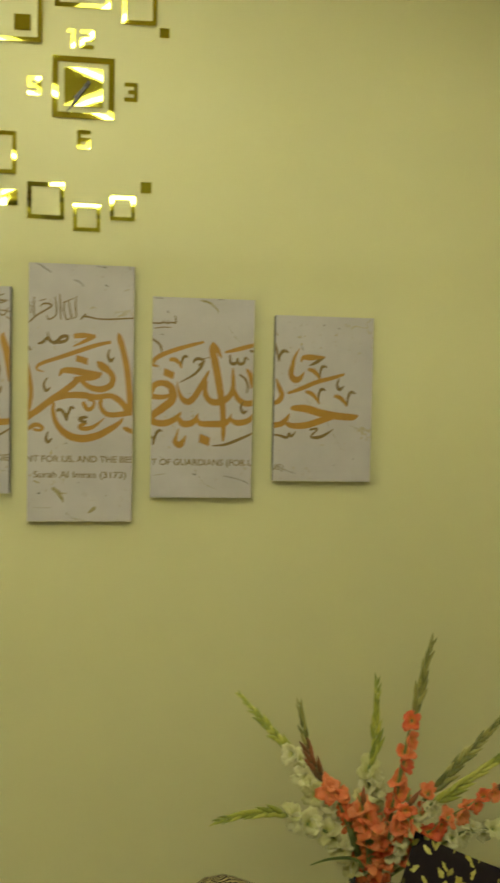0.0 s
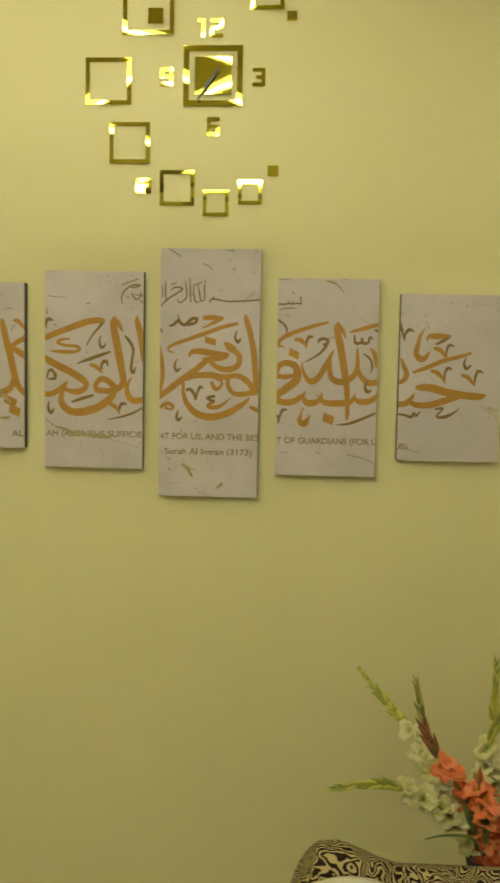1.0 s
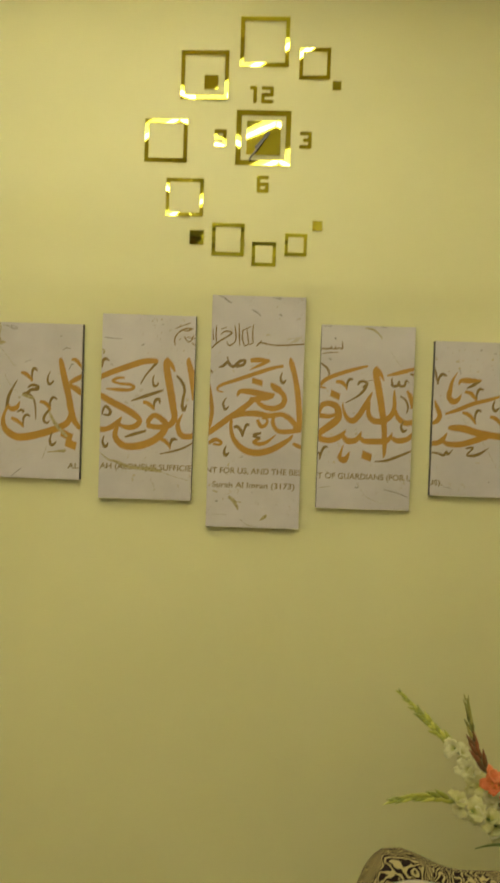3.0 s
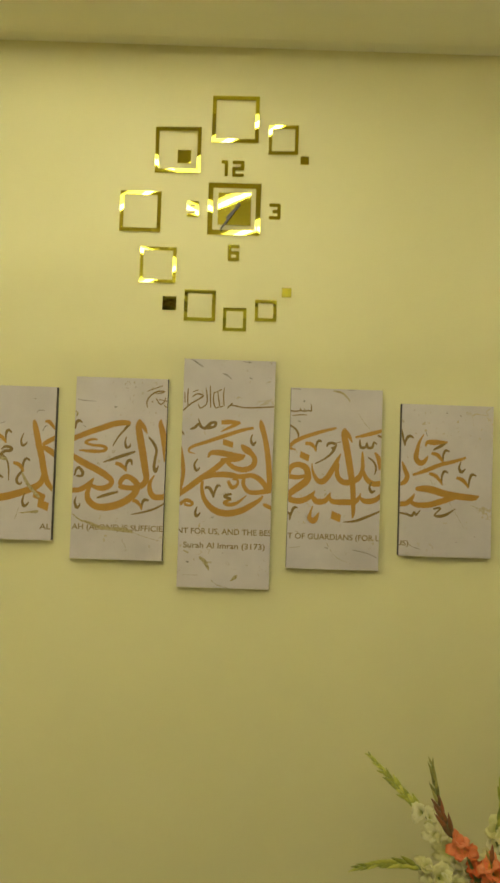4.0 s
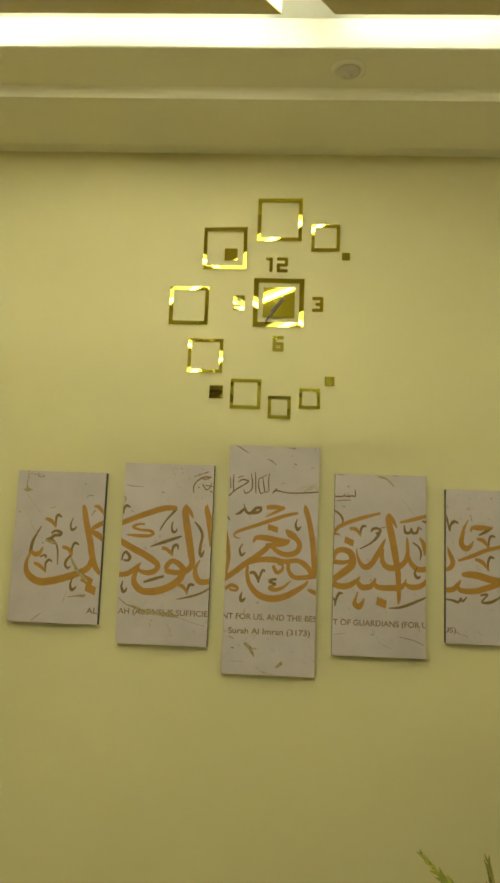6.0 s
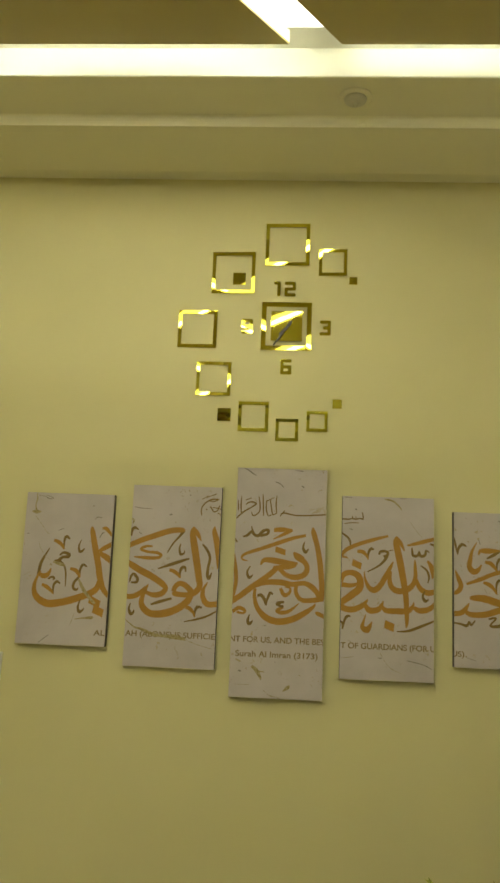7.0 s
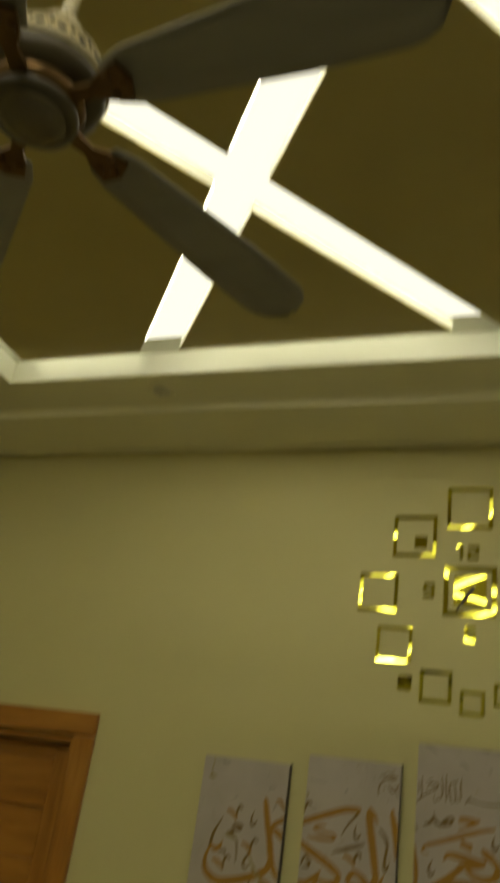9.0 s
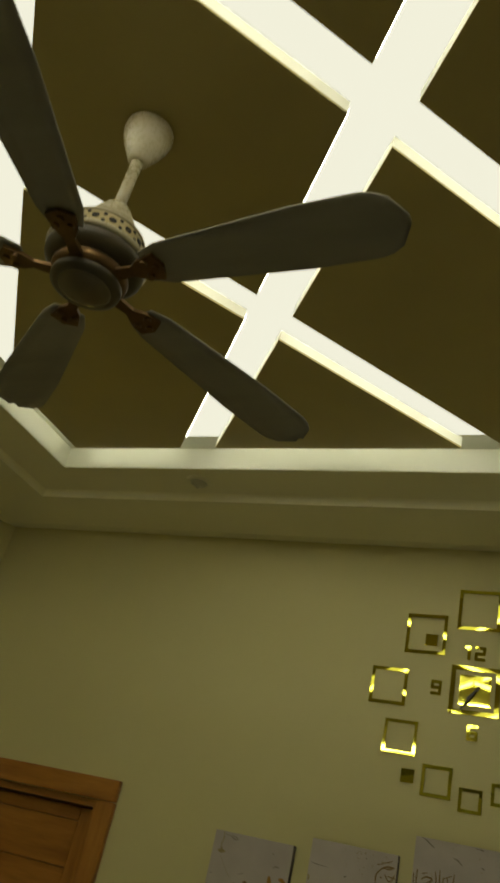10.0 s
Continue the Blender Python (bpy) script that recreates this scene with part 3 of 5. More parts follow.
copy_thing(lamp, pose(-1.069, -0.497, SOFFIT_2))

# ---- the five canvases ----
HALF = 0.1508


class Print:
    """Lays pen strokes on one canvas, in millimetres from its foot's middle: across, up, width."""

    def __init__(self, parent, tall):
        self.parent, self.tall, self.count = parent, tall - 0.001, 0

    def level(self):
        self.count += 1
        return -0.0252 - 0.00002 * self.count

    def stroke(self, name, material, pts, swell=1.0):
        bm, mm, y = bmesh.new(), 0.001, self.level()
        line = spline(pts, 7)
        last, prev = len(line) - 1, None
        for i, p in enumerate(line):
            d = line[min(i + 1, last)] - line[max(i - 1, 0)]
            flat = Vector((d.x, d.y))
            if flat.length < 1e-6:
                continue
            flat.normalize()
            w = max(p.z * swell, 0.8) / 2
            pair = []
            for k in (w, -w):
                x = min(max((p.x - flat.y * k) * mm, -HALF), HALF)
                pair.append(bm.verts.new((x, y - 0.000003 * i, min((p.y + flat.x * k) * mm, self.tall))))
            if prev:
                bm.faces.new((prev[0], pair[0], pair[1], prev[1]))
            prev = pair
        part(name, bm, material, self.parent)

    def __call__(self, *pts):
        widest = max(p[2] for p in pts)
        self.stroke("brush_stroke", INK if widest > 9 else INK_THIN, pts, 1.05 if widest > 12 or widest < 5.5 else 1.2)

    def vein(self, *pts):
        self.stroke("printed_vein", VEIN, pts, 1.3)

    def crack(self, *pts):
        self.stroke("printed_crack", CRACK, pts)

    def faint(self, *pts):
        self.stroke("printed_vein", FAINT, pts)

    def diamond(self, width, start, end):
        """A slanted dot, as wide as the pen."""
        bm, mm, y = bmesh.new(), 0.001, self.level()
        a, b = Vector(start), Vector(end)
        d = (b - a).normalized()
        n = Vector((-d.y, d.x)) * width / 2
        skew = d * width * 0.12
        bm.faces.new([bm.verts.new((v.x * mm, y, v.y * mm)) for v in (a + n - skew, b + n - skew, b - n + skew, a - n + skew)])
        part("diamond_dot", bm, INK, self.parent)


def ink_a(pen):
    pen((81, 394, 6.3), (85, 375, 16.4), (98, 319, 20.2), (111, 270, 20.2), (120, 226, 20.2), (133, 189, 17.6), (154, 164, 13.9))
    pen((159, 340, 15.1), (128, 323, 15.1), (112, 312, 10.1))
    pen((110, 306, 11.3), (134, 295, 18.9), (164, 274, 17.6))
    pen((117, 389, 6.3), (130, 389, 12.6), (143, 376, 10.1), (155, 359, 5.0))
    pen((121, 220, 13.9), (111, 188, 18.9), (84, 169, 21.4), (41, 152, 22.7), (-8, 138, 23.9), (-51, 133, 23.9), (-84, 148, 21.4), (-99, 170, 16.4), (-100, 198, 11.3), (-91, 223, 7.6), (-83, 239, 5.0))
    pen((-58, 317, 2.5), (-72, 292, 6.3), (-85, 263, 8.8), (-90, 226, 8.8))
    pen((-89, 232, 8.8), (-72, 223, 16.4), (-57, 230, 13.9), (-48, 249, 3.1))
    pen((-46, 344, 7.6), (-28, 337, 11.3), (-15, 325, 8.8), (-9, 314, 3.1))
    pen((-9, 314, 3.1), (-10, 344, 6.3), (-3, 357, 8.8), (9, 349, 3.8))
    pen((-23, 293, 3.8), (-10, 303, 7.6), (9, 299, 8.8), (7, 290, 8.8), (-11, 288, 8.8), (-25, 277, 8.8), (-39, 274, 6.3))
    pen((-25, 277, 6.3), (-6, 263, 5.0), (3, 235, 5.0), (5, 191, 2.5))
    pen((17, 251, 7.6), (37, 245, 11.3), (49, 230, 8.8), (51, 221, 3.8))
    pen((51, 224, 5.0), (51, 249, 6.3), (60, 265, 7.6), (74, 259, 3.8))
    pen((48, 224, 6.3), (34, 205, 7.6), (32, 189, 7.6), (42, 181, 6.3), (50, 189, 2.5))
    pen((-56, 214, 5.0), (-43, 221, 6.3), (-34, 218, 5.0), (-39, 212, 5.0))
    pen((-75, 195, 8.8), (-56, 186, 12.6), (-41, 174, 8.8), (-34, 164, 3.1))
    pen((-34, 164, 3.1), (-35, 193, 6.3), (-25, 206, 7.6), (-13, 200, 3.8))
    pen((49, 349, 2.5), (41, 327, 5.0), (46, 308, 7.6), (58, 315, 5.0), (60, 321, 2.5))
    pen((60, 152, 3.1), (53, 127, 6.3), (59, 110, 8.8), (71, 118, 5.0), (73, 124, 2.5))
    pen.diamond(25, (89, 153), (126, 135))
    pen.diamond(26, (104, 122), (139, 108))
    pen.vein((-42, 271, 5.0), (-19, 265, 8.8), (-1, 260, 5.0))
    pen.vein((-117, 505, 2.5), (-115, 480, 3.1), (-119, 462, 2.5), (-115, 443, 5.0))
    pen.vein((-130, 439, 2.5), (-114, 438, 10.1), (-98, 439, 2.5))
    pen.crack((-110, 494, 2.5), (-87, 491, 2.5), (-73, 483, 3.8), (-59, 487, 2.5), (-84, 495, 1.9))
    pen.faint((-116, 424, 2.5), (-94, 397, 3.1), (-73, 370, 3.8), (-63, 364, 1.9))
    pen.faint((-98, 338, 1.9), (-90, 316, 2.5), (-72, 292, 2.5), (-55, 277, 2.5))
    pen.vein((48, 218, 5.0), (67, 184, 8.8), (88, 159, 7.6), (109, 138, 6.3))
    pen.faint((42, 105, 2.5), (35, 80, 3.8), (29, 64, 2.5))
    pen.vein((44, 86, 1.9), (72, 90, 3.8), (100, 93, 7.6), (106, 97, 2.5))
    pen.crack((-71, 5, 2.5), (-48, 24, 3.1), (-39, 31, 1.9))
    pen.crack((-34, 377, 1.9), (-14, 385, 2.5))
    pen.faint((-145, 221, 1.9), (-118, 236, 2.5))
    pen.crack((79, 464, 3.8), (85, 464, 3.8))
    pen.crack((-139, 363, 3.8), (-134, 363, 3.8))
    pen.crack((-153, 311, 3.8), (-149, 312, 3.8))
    pen.crack((89, 419, 2.5), (98, 426, 3.8), (114, 425, 2.5))
    pen.crack((110, 357, 2.5), (118, 373, 3.8), (126, 375, 2.5))


def ink_b(pen):
    pen((-155, 392, 16.4), (-110, 412, 17.6), (-60, 431, 18.9), (-17, 446, 18.9), (20, 450, 16.4), (32, 447, 8.8))
    pen((30, 448, 8.8), (12, 425, 6.3), (-6, 403, 5.0), (-23, 373, 3.1))
    pen((-74, 392, 5.0), (-96, 391, 7.6), (-113, 381, 7.6), (-89, 373, 7.6), (-58, 371, 8.8), (-44, 363, 8.8), (-57, 354, 8.8), (-94, 353, 10.1), (-134, 355, 3.8))
    pen((21, 404, 3.1), (17, 388, 5.0), (22, 369, 7.6), (33, 373, 5.0), (34, 382, 2.5))
    pen((-52, 318, 3.1), (-12, 333, 8.8), (24, 346, 8.8), (52, 356, 5.0))
    pen((-13, 316, 8.8), (4, 311, 11.3), (19, 299, 8.8), (24, 290, 3.8))
    pen((24, 290, 3.8), (23, 310, 6.3), (29, 324, 8.8), (39, 326, 7.6), (42, 311, 3.1))
    pen((63, 463, 3.8), (59, 441, 18.9), (68, 392, 22.7), (78, 342, 22.7), (86, 299, 21.4), (91, 268, 18.9), (81, 249, 18.9), (60, 238, 18.9), (35, 236, 16.4), (10, 239, 16.4), (1, 243, 8.8))
    pen((63, 461, 3.8), (76, 439, 13.9), (89, 416, 3.1))
    pen((4, 245, 13.9), (9, 260, 15.1), (24, 273, 16.4), (43, 267, 17.6), (60, 252, 18.9), (69, 237, 16.4))
    pen((63, 237, 18.9), (52, 215, 21.4), (19, 189, 22.7), (-24, 173, 23.9), (-67, 171, 21.4), (-93, 188, 20.2), (-101, 209, 16.4), (-95, 234, 12.6), (-81, 265, 3.8))
    pen((-156, 343, 6.3), (-143, 329, 18.9), (-111, 311, 21.4), (-73, 293, 21.4), (-38, 272, 20.2), (-23, 257, 16.4), (-30, 241, 17.6), (-51, 232, 17.6), (-73, 234, 13.9), (-89, 241, 10.1))
    pen((-158, 223, 16.4), (-132, 224, 16.4), (-111, 234, 16.4), (-93, 251, 11.3), (-81, 265, 3.8))
    pen((-145, 270, 3.8), (-141, 289, 6.3), (-132, 298, 7.6), (-119, 283, 8.8), (-122, 271, 7.6), (-140, 270, 5.0))
    pen((-69, 200, 5.0), (-41, 210, 8.8), (-0, 223, 6.3))
    pen((-149, 424, 5.0), (-147, 443, 7.6), (-138, 452, 8.8), (-125, 446, 2.5))
    pen((-137, 202, 3.1), (-141, 184, 6.3), (-134, 167, 8.8), (-126, 172, 6.3), (-124, 181, 3.1))
    pen((94, 405, 5.0), (110, 387, 7.6), (121, 362, 7.6), (117, 331, 7.6), (115, 306, 8.8), (121, 293, 8.8), (129, 312, 3.1))
    pen((133, 465, 3.8), (132, 449, 15.1), (142, 412, 20.2), (150, 369, 20.2), (155, 325, 16.4))
    pen((117, 280, 3.8), (104, 256, 11.3), (104, 231, 16.4), (120, 209, 18.9), (157, 211, 17.6))
    pen((48, 196, 8.8), (62, 192, 11.3), (75, 178, 7.6), (79, 165, 3.1))
    pen((79, 165, 3.1), (80, 184, 6.3), (87, 198, 8.8), (102, 197, 5.0))
    pen((45, 149, 2.5), (88, 159, 5.7), (125, 172, 5.7), (156, 191, 3.8))
    pen((86, 501, 3.1), (84, 523, 4.4), (95, 542, 4.4), (116, 556, 5.0), (143, 557, 5.0))
    pen((141, 557, 3.8), (126, 550, 3.8), (110, 551, 3.1))
    pen((114, 533, 3.8), (127, 515, 3.8), (139, 521, 3.8), (145, 537, 3.1))
    pen((85, 557, 2.5), (134, 576, 3.1))
    pen((99, 523, 3.8), (104, 521, 3.8))
    pen((123, 530, 3.1), (152, 525, 3.1))
    pen((140, 512, 3.1), (153, 503, 3.1))
    pen.crack((-143, 523, 2.5), (-121, 519, 3.1), (-84, 518, 1.9))
    pen.crack((-23, 500, 5.0), (-13, 502, 3.8))
    pen.vein((-150, 483, 3.8), (-143, 477, 5.0), (-146, 466, 2.5))
    pen.crack((-123, 437, 2.5), (-114, 432, 3.8))
    pen.vein((-155, 152, 1.9), (-121, 126, 3.8), (-96, 120, 6.3), (-58, 105, 8.8), (-15, 100, 7.6), (16, 99, 11.3), (52, 92, 6.3))
    pen.faint((52, 92, 2.5), (91, 78, 2.5), (144, 65, 2.5))
    pen.crack((-5, 601, 2.5), (7, 603, 3.8))
    pen.crack((43, 568, 2.5), (48, 569, 3.1))


def ink_c(pen):
    pen((107, 556, 3.8), (111, 537, 16.4), (123, 496, 16.4), (133, 446, 17.6), (139, 396, 17.6), (143, 345, 17.6), (141, 317, 15.1))
    pen((-125, 517, 3.8), (-110, 522, 7.6), (-97, 534, 7.6), (-87, 525, 7.6), (-74, 522, 8.8), (-56, 539, 8.8), (-40, 541, 7.6), (-45, 528, 7.6), (-68, 522, 8.8))
    pen((-98, 553, 3.1), (-94, 540, 5.0), (-87, 528, 5.0))
    pen((-22, 542, 12.6), (5, 545, 15.1), (40, 545, 5.0))
    pen((40, 545, 8.8), (18, 533, 10.1), (-23, 512, 3.1))
    pen((85, 528, 7.6), (44, 518, 10.1), (-6, 500, 11.3), (-63, 479, 10.1), (-110, 462, 8.8), (-126, 450, 6.3), (-122, 441, 5.0), (-106, 437, 2.5))
    pen.diamond(19, (-15, 479), (19, 469))
    pen((82, 507, 3.1), (77, 488, 6.3), (85, 473, 8.8), (95, 484, 3.1))
    pen((-96, 420, 3.1), (-106, 401, 5.7), (-99, 382, 7.6), (-87, 392, 3.1))
    pen((-62, 425, 5.0), (-52, 441, 13.9), (-23, 442, 18.9), (15, 436, 18.9), (51, 433, 13.9), (57, 440, 5.0))
    pen((54, 430, 12.6), (32, 421, 12.6), (3, 420, 13.9), (-21, 419, 8.8))
    pen((-3, 421, 15.1), (-28, 398, 17.6), (-53, 378, 17.6), (-90, 351, 18.9), (-124, 324, 17.6), (-157, 300, 16.4))
    pen((46, 471, 6.3), (59, 456, 18.9), (82, 441, 16.4), (92, 422, 16.4), (84, 400, 17.6), (55, 389, 17.6), (23, 396, 15.1), (0, 415, 12.6))
    pen((46, 471, 3.8), (62, 462, 10.1), (82, 455, 2.5))
    pen((-77, 355, 8.8), (-40, 369, 16.4), (5, 371, 18.9), (43, 366, 16.4), (82, 371, 15.1), (107, 361, 17.6), (127, 341, 16.4), (134, 319, 12.6))
    pen((59, 367, 11.3), (57, 342, 12.6), (71, 320, 13.9), (96, 315, 15.1), (147, 323, 16.4))
    pen((6, 352, 8.8), (19, 330, 11.3), (35, 337, 8.8), (38, 353, 6.3), (21, 359, 7.6))
    pen((-77, 348, 8.8), (-79, 323, 11.3), (-68, 286, 15.1), (-38, 255, 20.2), (3, 244, 21.4), (48, 253, 20.2), (85, 273, 17.6), (113, 293, 11.3), (122, 306, 5.0))
    pen((-70, 324, 7.6), (-57, 327, 8.8), (-45, 312, 8.8), (-40, 294, 3.8))
    pen((-40, 294, 3.8), (-36, 315, 6.3), (-27, 335, 7.6), (-18, 331, 3.8))
    pen((20, 308, 6.3), (1, 304, 8.8), (-2, 298, 7.6), (18, 292, 7.6))
    pen((18, 292, 7.6), (-3, 279, 10.1), (15, 273, 11.3), (40, 281, 8.8), (68, 305, 2.5))
    pen((-153, 512, 3.8), (-147, 503, 5.0), (-142, 498, 2.5))
    pen((-153, 459, 7.6), (-145, 409, 12.6), (-142, 371, 12.6), (-146, 339, 11.3), (-153, 307, 8.8))
    pen((-150, 269, 10.1), (-129, 283, 12.6), (-109, 275, 10.1), (-115, 266, 7.6), (-135, 270, 8.8))
    pen((-93, 263, 3.1), (-98, 243, 7.6), (-92, 233, 8.8), (-81, 244, 3.1))
    pen((123, 278, 5.0), (133, 274, 11.3), (157, 263, 10.1))
    pen((153, 600, 4.4), (92, 595, 5.0), (48, 594, 4.4), (15, 600, 5.0), (3, 598, 5.0), (-3, 589, 3.1))
    pen((12, 608, 3.8), (3, 598, 3.8))
    pen((-16, 658, 2.5), (-18, 629, 4.4), (-15, 598, 3.1))
    pen((-38, 644, 2.5), (-33, 616, 4.4), (-28, 594, 3.8), (-17, 598, 3.1))
    pen((-49, 643, 2.5), (-51, 615, 4.4), (-43, 590, 3.8), (-32, 594, 3.1))
    pen((-63, 662, 2.5), (-61, 627, 4.4), (-59, 589, 3.1))
    pen((-77, 655, 2.5), (-72, 626, 4.4), (-74, 601, 3.8), (-93, 588, 4.4), (-100, 600, 2.5))
    pen((-120, 624, 3.1), (-105, 634, 5.0), (-85, 629, 5.0), (-101, 616, 4.4), (-116, 605, 3.1))
    pen((-88, 623, 3.8), (-113, 609, 4.4), (-132, 595, 5.0), (-150, 577, 3.8))
    pen((-135, 652, 2.5), (-136, 623, 4.4), (-134, 592, 3.1))
    pen((-146, 639, 2.5), (-144, 604, 3.8))
    pen((-121, 640, 2.5), (-102, 647, 3.1))
    pen((-53, 637, 2.5), (-25, 651, 3.1))
    pen.crack((-133, 750, 1.9), (-119, 744, 3.8), (-96, 729, 5.0), (-87, 724, 1.9))
    pen.crack((-24, 705, 1.9), (-8, 699, 5.0), (7, 686, 1.9))
    pen.crack((66, 693, 3.1), (76, 689, 4.4))
    pen.crack((42, 746, 1.3), (71, 743, 3.1))
    pen.vein((-132, 119, 3.1), (-116, 112, 3.8))
    pen.vein((-80, 99, 6.3), (-64, 87, 10.1), (-50, 65, 6.3), (-48, 56, 1.9))
    pen.vein((-64, 84, 3.8), (-38, 82, 2.5))
    pen.faint((-39, 25, 2.5), (-19, 10, 3.8), (6, 4, 5.0), (19, -0, 3.1))
    pen.vein((24, 24, 2.5), (40, 37, 8.8), (46, 44, 2.5))
    pen.crack((-123, 83, 5.0), (-114, 82, 5.0))
    pen.crack((-44, 230, 4.4), (-36, 229, 4.4))
    pen.crack((-6, 115, 2.5), (-2, 114, 2.5))
    pen.faint((73, 78, 2.5), (80, 75, 2.5))
    pen.faint((-132, 40, 1.9), (-84, 40, 2.5))


def ink_d(pen):
    pen((1, 464, 6.3), (-49, 450, 10.1), (-98, 433, 11.3), (-132, 417, 11.3), (-149, 400, 8.8), (-147, 392, 7.6), (-131, 389, 2.5))
    pen((-155, 471, 5.0), (-133, 456, 5.7), (-124, 441, 5.7), (-124, 429, 3.1))
    pen((-100, 410, 8.8), (-82, 409, 11.3), (-69, 397, 7.6), (-64, 384, 3.1))
    pen((-64, 384, 3.1), (-63, 407, 6.3), (-55, 420, 7.6), (-45, 418, 5.0))
    pen((-29, 401, 3.8), (-24, 411, 7.6), (-10, 414, 7.6), (2, 406, 6.3), (-13, 394, 8.8))
    pen((2, 406, 5.0), (-7, 388, 7.6), (-28, 366, 5.7), (-66, 344, 3.1))
    pen((-4, 414, 2.5), (19, 419, 2.5))
    pen.diamond(21, (-116, 374), (-86, 361))
    pen((-152, 306, 11.3), (-145, 330, 16.4), (-123, 340, 17.6), (-98, 332, 20.2), (-89, 314, 21.4), (-91, 290, 22.7), (-115, 268, 22.7), (-156, 238, 18.9))
    pen((-150, 300, 15.1), (-119, 298, 13.9), (-95, 305, 8.8))
    pen((-152, 239, 18.9), (-142, 224, 18.9), (-111, 221, 18.9), (-83, 233, 16.4), (-68, 248, 8.8), (-64, 256, 2.5))
    pen((-74, 242, 10.1), (-58, 221, 18.9), (-31, 223, 17.6), (-18, 238, 11.3), (-13, 252, 3.1))
    pen((-17, 235, 10.1), (-3, 222, 16.4), (31, 221, 18.9), (68, 224, 17.6), (83, 240, 8.8), (86, 252, 3.1))
    pen((83, 237, 8.8), (105, 226, 17.6), (136, 232, 16.4), (157, 252, 11.3))
    pen((-76, 345, 3.1), (-73, 321, 7.6), (-60, 294, 13.9), (-42, 286, 18.9), (-23, 302, 17.6), (-5, 333, 16.4), (9, 361, 11.3), (18, 380, 3.8))
    pen((10, 349, 8.8), (7, 319, 13.9), (14, 298, 16.4), (33, 286, 18.9), (60, 290, 18.9), (82, 307, 16.4), (91, 334, 12.6), (90, 365, 10.1), (89, 389, 3.8))
    pen((91, 334, 7.6), (104, 301, 15.1), (129, 284, 17.6), (159, 289, 16.4))
    pen((130, 388, 6.3), (143, 367, 15.1), (153, 331, 16.4))
    pen((108, 371, 3.8), (127, 357, 5.7), (135, 336, 5.7), (131, 315, 2.5))
    pen((29, 464, 3.8), (26, 447, 16.4), (34, 411, 21.4), (43, 369, 21.4), (52, 320, 20.2), (60, 272, 17.6), (63, 224, 15.1), (64, 187, 11.3), (62, 169, 3.8))
    pen((29, 464, 3.8), (42, 442, 12.6), (55, 417, 3.1))
    pen((79, 428, 3.8), (83, 404, 7.6), (98, 404, 7.6), (103, 420, 3.8))
    pen((103, 419, 3.8), (107, 403, 7.6), (121, 405, 7.6), (126, 421, 5.0), (136, 414, 3.1))
    pen((64, 435, 5.0), (95, 443, 10.1), (126, 452, 11.3), (158, 461, 8.8))
    pen((138, 443, 5.0), (157, 439, 7.6))
    pen((122, 290, 3.1), (115, 272, 6.3), (123, 257, 8.8), (134, 263, 3.8))
    pen((-69, 206, 3.1), (-76, 184, 7.6), (-79, 166, 15.1), (-66, 157, 18.9), (-57, 167, 13.9), (-48, 185, 3.1))
    pen.diamond(25, (-8, 179), (23, 167))
    pen((32, 156, 2.5), (69, 160, 6.9), (106, 174, 7.6), (155, 196, 5.0))
    pen((-154, 183, 5.0), (-144, 175, 5.7), (-145, 157, 2.5))
    pen((-143, 157, 2.5), (-139, 181, 6.3), (-130, 198, 7.6), (-118, 198, 3.8))
    pen((-153, 516, 4.4), (-131, 515, 5.0), (-119, 518, 4.4), (-106, 516, 4.4), (-94, 519, 4.4), (-83, 518, 4.4), (-85, 540, 3.1))
    pen((-119, 526, 2.5), (-118, 517, 3.8))
    pen((-107, 525, 2.5), (-105, 517, 3.8))
    pen.crack((-109, 552, 5.0), (-105, 547, 5.0))
    pen((-145, 500, 2.5), (-119, 504, 3.1), (-97, 504, 2.5))
    pen.crack((-127, 484, 3.8), (-117, 481, 3.8))
    pen.vein((-11, 586, 3.8), (17, 580, 5.0), (39, 560, 3.1), (44, 551, 1.9))
    pen.faint((73, 513, 1.9), (94, 483, 2.5), (113, 463, 1.9))
    pen.faint((-21, 86, 2.5), (10, 42, 2.5), (60, 20, 1.9))
    pen.crack((65, 66, 2.5), (114, 56, 3.1), (145, 42, 2.5))
    pen.faint((-127, 124, 2.5), (-114, 116, 3.8))
    pen.crack((-146, 589, 2.5), (-121, 588, 3.8))
    pen.crack((39, 590, 2.5), (60, 591, 3.1))
    pen.crack((-27, 71, 3.8), (-16, 69, 3.8))
    pen.faint((-147, 65, 2.5), (-107, 71, 3.1))


